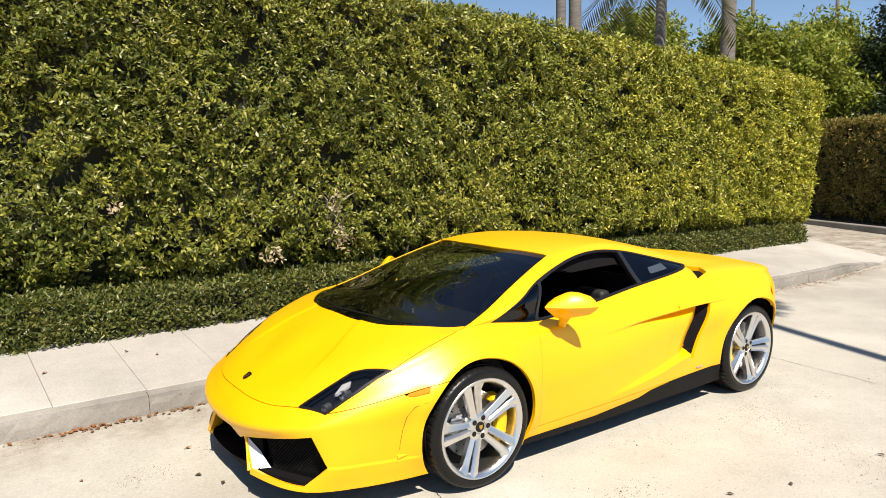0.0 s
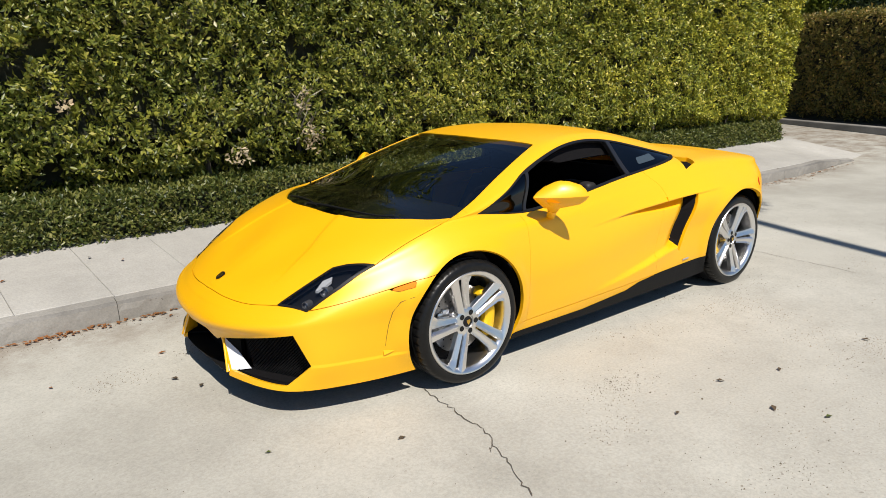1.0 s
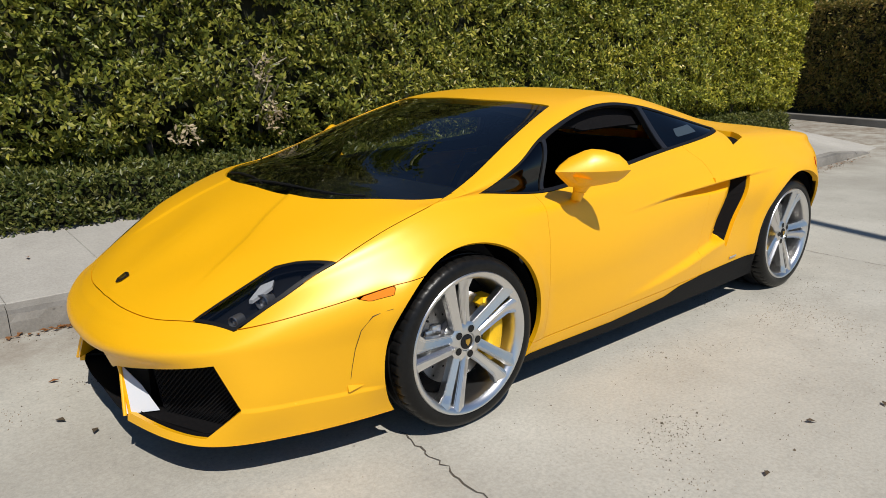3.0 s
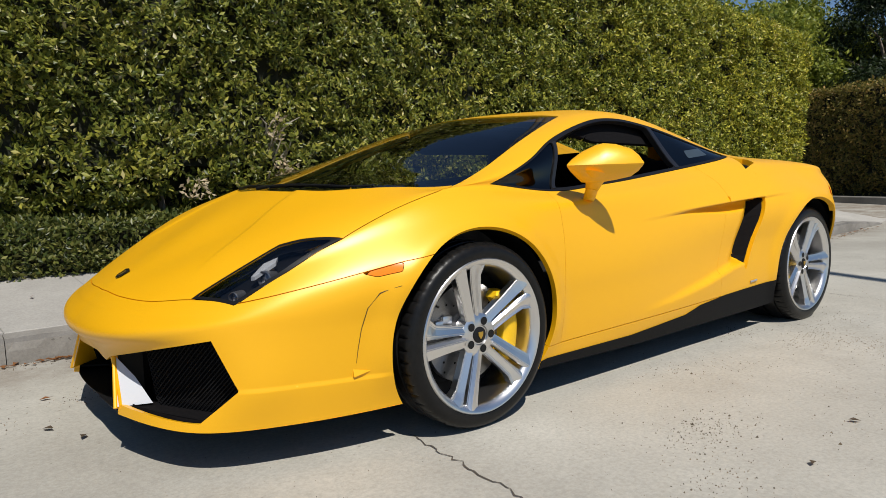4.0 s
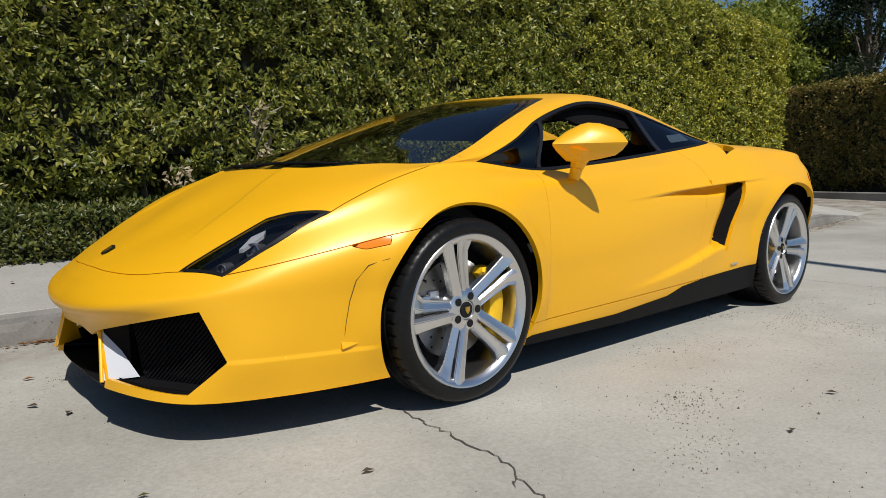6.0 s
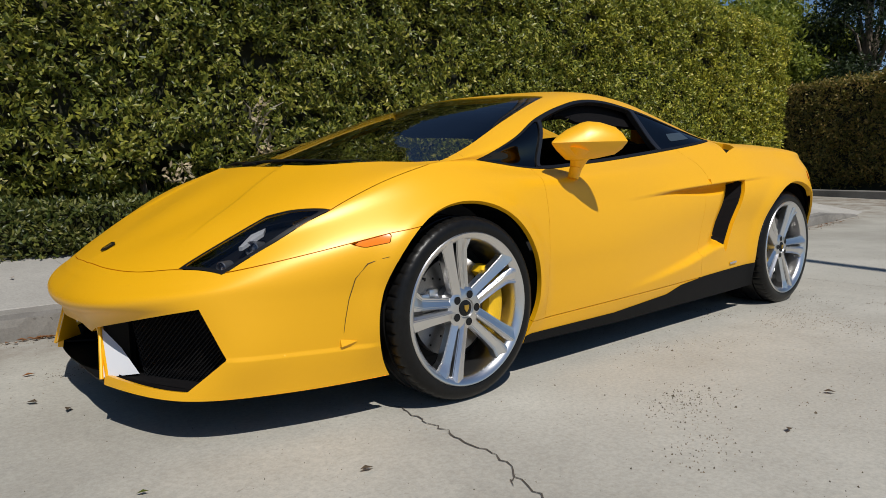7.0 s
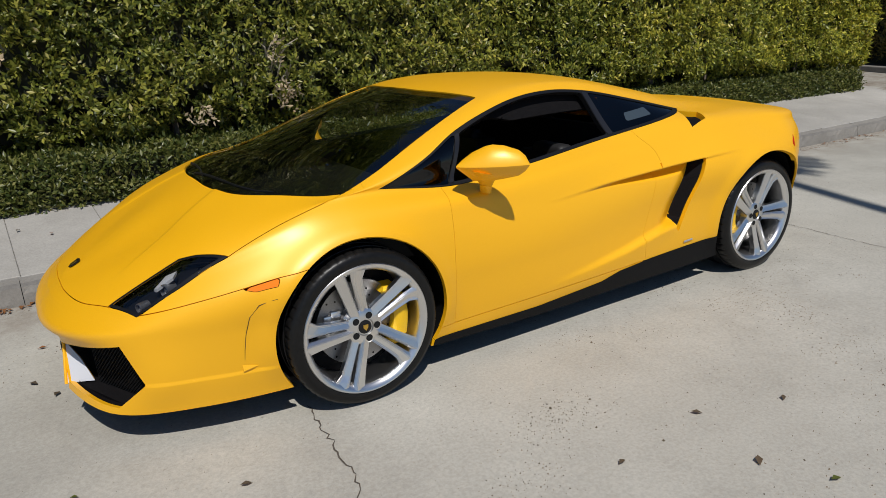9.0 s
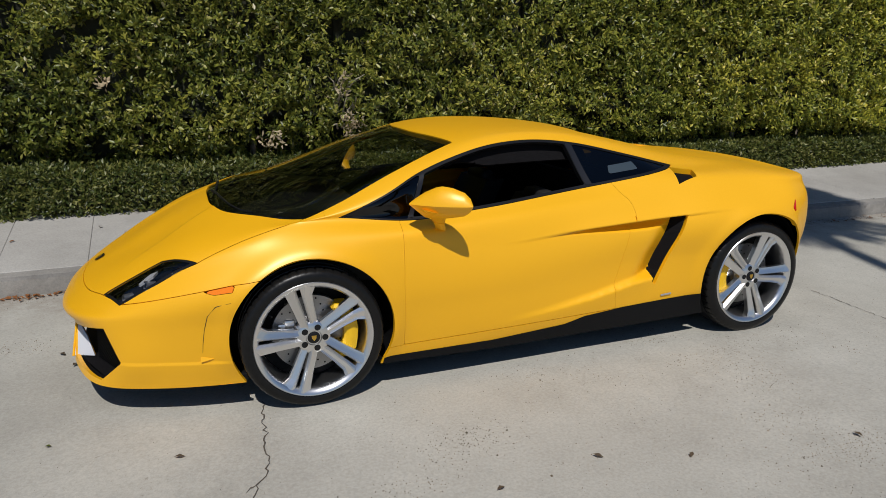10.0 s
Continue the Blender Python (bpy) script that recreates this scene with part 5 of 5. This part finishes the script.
# ---- headlamps ----
bowl = pushed(lamp, 0.055)
for s, put_side in ((-1, to_left), (1, to_right)):
    lens_part, edge_part = split(lamp, lambda P: inside_of(HEADLAMP, 0, 1)(P) - 0.011)
    P, F = put_side(pushed(lens_part, 0.001))
    head = piece("headlamp", mesh_of("headlamp", P, F, LENS, True), car, "clear headlamp cover over dark internals")
    P, F = put_side(edge_part)
    piece("lamp_edge", mesh_of("lamp_edge", P, F, SATIN, True), head, "black lamp edge")
    P, F = put_side(bowl)
    piece("lamp_bowl", mesh_of("lamp_bowl", P, F, SATIN, True), head)
    for (x, w, z, r) in ((-0.70, 0.675, 0.590, 0.028), (-0.80, 0.66, 0.540, 0.020)):
        pr = spun_bm([(r, 0.03), (r, -0.012), (r * 0.86, -0.014), (r * 0.8, 0.0), (0.0, -0.010)], 28)
        part("projector", pr, ALLOY_DARK, head, "chrome ringed projector", True, pose(x, s * w, z, 0, 0, -62 if s < 0 else -118))
    # reflector blade; its pale paint stands in for the lamp's bright reflection
    strip = [(-0.742, 0.650, 0.598), (-0.690, 0.634, 0.634), (-0.652, 0.664, 0.654), (-0.672, 0.690, 0.642), (-0.735, 0.664, 0.600)]
    part("lamp_trim", loft_bm([[(x, s * w, z) for x, w, z in strip], [(x, s * w, z - 0.012) for x, w, z in strip]]), WHITE, head, "reflector blade painted pale for its bright reflection")
    part("turn_lamp", loft_bm([[(-0.585, s * 0.725, 0.672), (-0.54, s * 0.745, 0.690), (-0.54, s * 0.765, 0.685), (-0.59, s * 0.757, 0.662)], [(-0.585, s * 0.725, 0.66), (-0.54, s * 0.745, 0.678), (-0.54, s * 0.765, 0.673), (-0.59, s * 0.757, 0.65)]]), CHROME, head)

# ---- side intakes ----
for s in (-1, 1):
    back_edge = lambda t: Vector((1.868 + 0.187 * t, s * skin_w(1.868 + 0.187 * t + 0.02, 0.372 + 0.376 * t, -0.022), 0.372 + 0.376 * t))
    front_edge = lambda t: Vector((1.848 + 0.146 * t, s * skin_w(1.848 + 0.146 * t - 0.012, 0.384 + 0.332 * t, -0.014), 0.384 + 0.332 * t))
    bm = bmesh.new()
    rows = [[bm.verts.new(front_edge(k / 12)), bm.verts.new(back_edge(k / 12))] for k in range(13)]
    for a, b in zip(rows, rows[1:]):
        bm.faces.new((a[0], a[1], b[1], b[0]))
    part("intake_back", bm, INSIDE, car, "black side intake")
    tag_ = part("sill_script", box_bm(-0.034, 0.034, -0.002, 0.002, -0.005, 0.005, 0.001), GREY, car, "small grey script plate", at=pose(1.945, s * 0.904, 0.299, 0, -3, 0))
    bars = box_bm(-0.026, 0.026, -0.0026, 0.0026, -0.0015, 0.0015)
    part("script_bar", bars, BLACK, tag_)


# ---- mirrors ----
def mirror(s):
    inner, outer = Vector((0.466, -0.892, 0.928)), Vector((0.706, -1.063, 0.931))
    axis = (outer - inner).normalized()
    fwd = Vector((axis.y, -axis.x, 0)).normalized()
    if fwd.x > 0:
        fwd = -fwd
    secs = []
    # a sharp ridge runs along the front; the top rises to a peak and drops to a blunt outer end
    for t, high, low, back in ((0.0, 0.004, 0.005, 0.010), (0.08, 0.024, 0.030, 0.050), (0.22, 0.052, 0.068, 0.085), (0.40, 0.077, 0.073, 0.088), (0.50, 0.083, 0.069, 0.086), (0.66, 0.078, 0.062, 0.078), (0.86, 0.058, 0.050, 0.056), (0.95, 0.034, 0.030, 0.038), (1.0, 0.006, 0.006, 0.012)):
        c = inner.lerp(outer, t) + fwd * (0.026 * math.sin(math.pi * t) ** 0.8)
        ring = ((0.0, 0.0), (0.03, 0.10), (0.16, 0.42), (0.36, 0.74), (0.62, 0.96), (0.74, 1.0), (0.92, 0.92), (1.0, 0.5), (1.0, -0.5), (0.92, -0.92), (0.66, -1.0), (0.52, -0.94), (0.24, -0.50), (0.04, -0.10))
        pts = [c - fwd * (back * a) + Vector((0, 0, (high if b > 0 else low) * b)) for a, b in ring]
        secs.append([(p.x, p.y if s < 0 else -p.y, p.z) for p in pts])
    shell = part("mirror", loft_bm(secs), PAINT, car, "yellow door mirror on a stalk", True)
    base, tip = Vector((0.628, -0.868, 0.795)), Vector((0.575, -0.945, 0.895))
    rows = []
    for t, a, b in ((-0.1, 0.026, 0.020), (0.32, 0.028, 0.021), (0.335, 0.025, 0.018), (0.35, 0.029, 0.022), (0.7, 0.042, 0.028), (1.0, 0.064, 0.036)):
        c = base.lerp(tip, t)
        rows.append([(c.x + a * math.cos(q), (c.y + b * math.sin(q)) * (1 if s < 0 else -1), c.z - 0.25 * a * math.cos(q)) for q in [2 * math.pi * k / 14 for k in range(14)]])
    part("stalk", loft_bm(rows), PAINT, shell, "", True)
    rows = []
    for t in (0.0, 1.0):
        rows.append([(inner.lerp(outer, 0.2 + 0.7 * u) - fwd * (0.064 - 0.03 * u * u + 0.004 * t) + Vector((0, 0, v))) for u, v in ((0.05, -0.03), (0.9, -0.02), (0.9, 0.025), (0.4, 0.06), (0.05, 0.03))])
    part("mirror_glass", loft_bm([[(p.x, p.y * (1 if s < 0 else -1), p.z) for p in r] for r in rows]), CHROME, shell, "mirror glass")


mirror(-1)
mirror(1)

# ---- cabin ----
part("cabin_floor", box_bm(-0.2, 1.75, -0.74, 0.74, 0.20, 0.24), INSIDE, car)
part("dashboard", loft_bm([[(x, -0.72, z) for x, z in ((-0.30, 0.60), (-0.30, 0.80), (0.05, 0.85), (0.42, 0.80), (0.50, 0.68), (0.45, 0.50))], [(x, 0.72, z) for x, z in ((-0.30, 0.60), (-0.30, 0.80), (0.05, 0.85), (0.42, 0.80), (0.50, 0.68), (0.45, 0.50))]]), LEATHER, car, "black dashboard")
liner = pushed(split(FULL, lambda P: np.min([P[:, 2] - 1.06, P[:, 0] - 0.72, 1.62 - P[:, 0], 0.66 - P[:, 1]], axis=0))[0], 0.048)
panel("headliner", liner, INSIDE, label="black roof lining", depth=0.02, sides="middle")
part("rear_bulkhead", box_bm(1.56, 1.60, -0.60, 0.60, 0.24, 0.95), INSIDE, car)
for s in (-1, 1):
    seat = part("seat", join_bm(box_bm(0.70, 1.25, s * 0.40 - 0.25, s * 0.40 + 0.25, 0.26, 0.44, 0.05, 3)), LEATHER, car, "black leather bucket seat", True)
    part("backrest", loft_bm([[(1.12 + dx, s * 0.40 - 0.24, 0.40), (1.12 + dx, s * 0.40 + 0.24, 0.40), (1.36 + dx, s * 0.40 + 0.20, 0.80), (1.36 + dx, s * 0.40 - 0.20, 0.80)] for dx in (0, 0.13)]), LEATHER, seat)
    part("headrest", box_bm(1.36, 1.46, s * 0.40 - 0.12, s * 0.40 + 0.12, 0.75, 0.85, 0.03, 3), LEATHER, seat, "", True)
ring = [(0.56 + 0.16 * 0.35 * math.sin(q), -0.38 + 0.17 * math.cos(q), 0.74 + 0.16 * math.sin(q)) for q in [2 * math.pi * k / 28 for k in range(29)]]
part("steering_wheel", tube_bm(ring, 0.014, 8, False), LEATHER, car, "black steering wheel", True)
base = np.array(SCREEN_BASE)
for y0, y1 in ((0.10, -0.56), (0.40, -0.02)):
    pts = []
    for k in range(9):
        y = y0 + (y1 - y0) * k / 8
        x = float(np.interp(abs(y), base[:, 1], base[:, 0])) + 0.030 + 0.03 * math.sin(math.pi * k / 8)
        pts.append((x, y, skin_z(x, y, -0.002)))
    part("wiper", tube_bm(pts, [0.008 - 0.0006 * k for k in range(9)], 6), SATIN, car, "black wiper arm")

# ---- the car: body fitted to the view ----
def view_fitted(P):
    """Warps the drawn body in length, width and height to fit the camera's view."""
    x, w, z = P[:, 0], np.abs(P[:, 1]), P[:, 2]
    f = np.minimum(x, 0)
    dx = 0.0191 - 0.0034 * x - 0.0131 * w - 0.0186 * z - 0.0257 * f + 0.0188 * f * f + 0.0193 * f * w - 0.0191 * f * z
    dz = 0.0058 + 0.0027 * x - 0.0061 * w - 0.0215 * z + 0.0034 * f - 0.0017 * f * f - 0.0080 * f * w + 0.0058 * f * z
    dw = w * (-0.0145 + 0.0040 * x + 0.0450 * z + 0.0183 * f)
    tail = -0.26 * np.maximum(x - 2.75, 0)
    return np.stack([x + dx + tail, np.sign(P[:, 1]) * (w + dw), z + dz], 1)


for ob in car.children_recursive:
    if ob.name.startswith(("front_wheel", "rear_wheel")) or (ob.parent is not car and ob.parent.name.startswith(("front_wheel", "rear_wheel"))):
        continue
    m = np.array(ob.matrix_basis)
    n = len(ob.data.vertices)
    co = np.empty(3 * n, np.float32)
    ob.data.vertices.foreach_get("co", co)
    co = view_fitted(co.reshape(n, 3) @ m[:3, :3].T + m[:3, 3])
    ob.matrix_basis = Matrix.Identity(4)
    ob.data.vertices.foreach_set("co", co.astype(np.float32).ravel())
    ob.data.update()

# ---- grit and crumbs on the street ----
def grit_bed():
    r = random.Random(31)
    nests = [(r.uniform(0.3, 5.0), r.uniform(-2.6, -0.7), r.uniform(0.05, 0.35)) for i in range(46)]
    worn = [(1.93, -0.82), (1.96, -1.16), (2.27, -1.08), (2.06, -1.48), (1.92, -1.79), (1.85, -2.05), (2.04, -2.08), (2.15, -1.30), (0.61, -1.44), (0.45, -1.47), (0.2, -1.7), (-0.9, 0.5), (-1.4, 0.3)]
    nests = [(x, y, 0.11) for x, y in worn] * 4 + nests
    v, f = [], []
    for i in range(10500):
        if i % 3 == 0:
            x, size = r.uniform(-3.0, 9.5), r.uniform(0.002, 0.006)
            y = kerb_y(x) - 0.004 - abs(r.gauss(0, 0.09))
        elif i % 3 == 1:
            cx, cy, s = r.choice(nests)
            x, y, size = r.gauss(cx, s), r.gauss(cy, s * 0.6), r.uniform(0.0018, 0.0050)
        else:
            x, y, size = r.uniform(-3.0, 6.0), r.uniform(-3.0, 1.3), r.uniform(0.0012, 0.0036)
        if r.random() < 0.015:
            size *= 1.7
        z = road_z(x, y) * 0.9
        k = len(v)
        a = r.uniform(0, 6.28)
        for j in range(4):
            w = a + j * 1.5708 + r.uniform(-0.4, 0.4)
            d = size * r.uniform(0.7, 1.4)
            v.append((x + math.cos(w) * d, y + math.sin(w) * d, z - 0.003))
        v.append((x + r.uniform(-0.3, 0.3) * size, y + r.uniform(-0.3, 0.3) * size, z + size * r.uniform(0.6, 1.2)))
        f += [(k + j, k + (j + 1) % 4, k + 4) for j in range(4)]
    return piece("grit", mesh_of("grit", v, f, GRIT), None, "small brown crumbs of dirt and grit on the concrete", "grit", kind="stuff")


grit_bed()


# ---- fallen leaves ----
def litter():
    r = random.Random(17)
    drops = [(0.527, -1.806, OLD_LEAF), (0.980, -1.776, OLD_LEAF), (1.303, -1.90, OLD_LEAF), (2.079, -1.992, OLD_LEAF), (-1.12, -0.878, COVER_LEAF), (-0.58, -1.162, OLD_LEAF), (1.017, -2.281, COVER_LEAF), (0.865, -2.094, OLD_LEAF),
             (-1.73, 0.464, DRY_LEAF), (-1.15, 0.546, DRY_LEAF), (-1.088, -0.02, OLD_LEAF), (-1.197, 0.153, OLD_LEAF), (-1.13, 2.22, OLD_LEAF), (-0.95, 2.05, DRY_LEAF), (-1.75, 2.0, DRY_LEAF)]
    for i in range(84):
        heap = r.choice((-2.1, -1.78, -1.62, -1.5, -1.3, -1.02, -0.9))
        x = r.gauss(heap, 0.09)
        drops.append((x, kerb_y(x) - 0.02 - abs(r.gauss(0, 0.035)), DRY_LEAF))
    for i in range(80):
        x = 4.0 + r.uniform(0, 5.5)
        drops.append((x, kerb_y(x) - 0.03 - abs(r.gauss(0, 0.08)), DRY_LEAF))
    for x, y, mat in drops:
        z = walk_z(x, y) + 0.008 if y > kerb_y(x) + 0.1 else 0.006 + road_z(x, y)
        a = r.uniform(0, 6.28)
        L = r.uniform(0.03, 0.055)
        me = leaves_mesh("fallen_leaf", np.array([(0.0, 0, 0)]), np.array([(math.cos(a), math.sin(a), 0.12)]), np.array([(-math.sin(a), math.cos(a), 0.0)]), np.array([L]), np.array([L * 0.5]), mat, 0.5)
        piece("fallen_leaf", me, None, "small curled dry leaf lying on the concrete", "leaf", group="fallen leaves", at=pose(x, y, z))


litter()
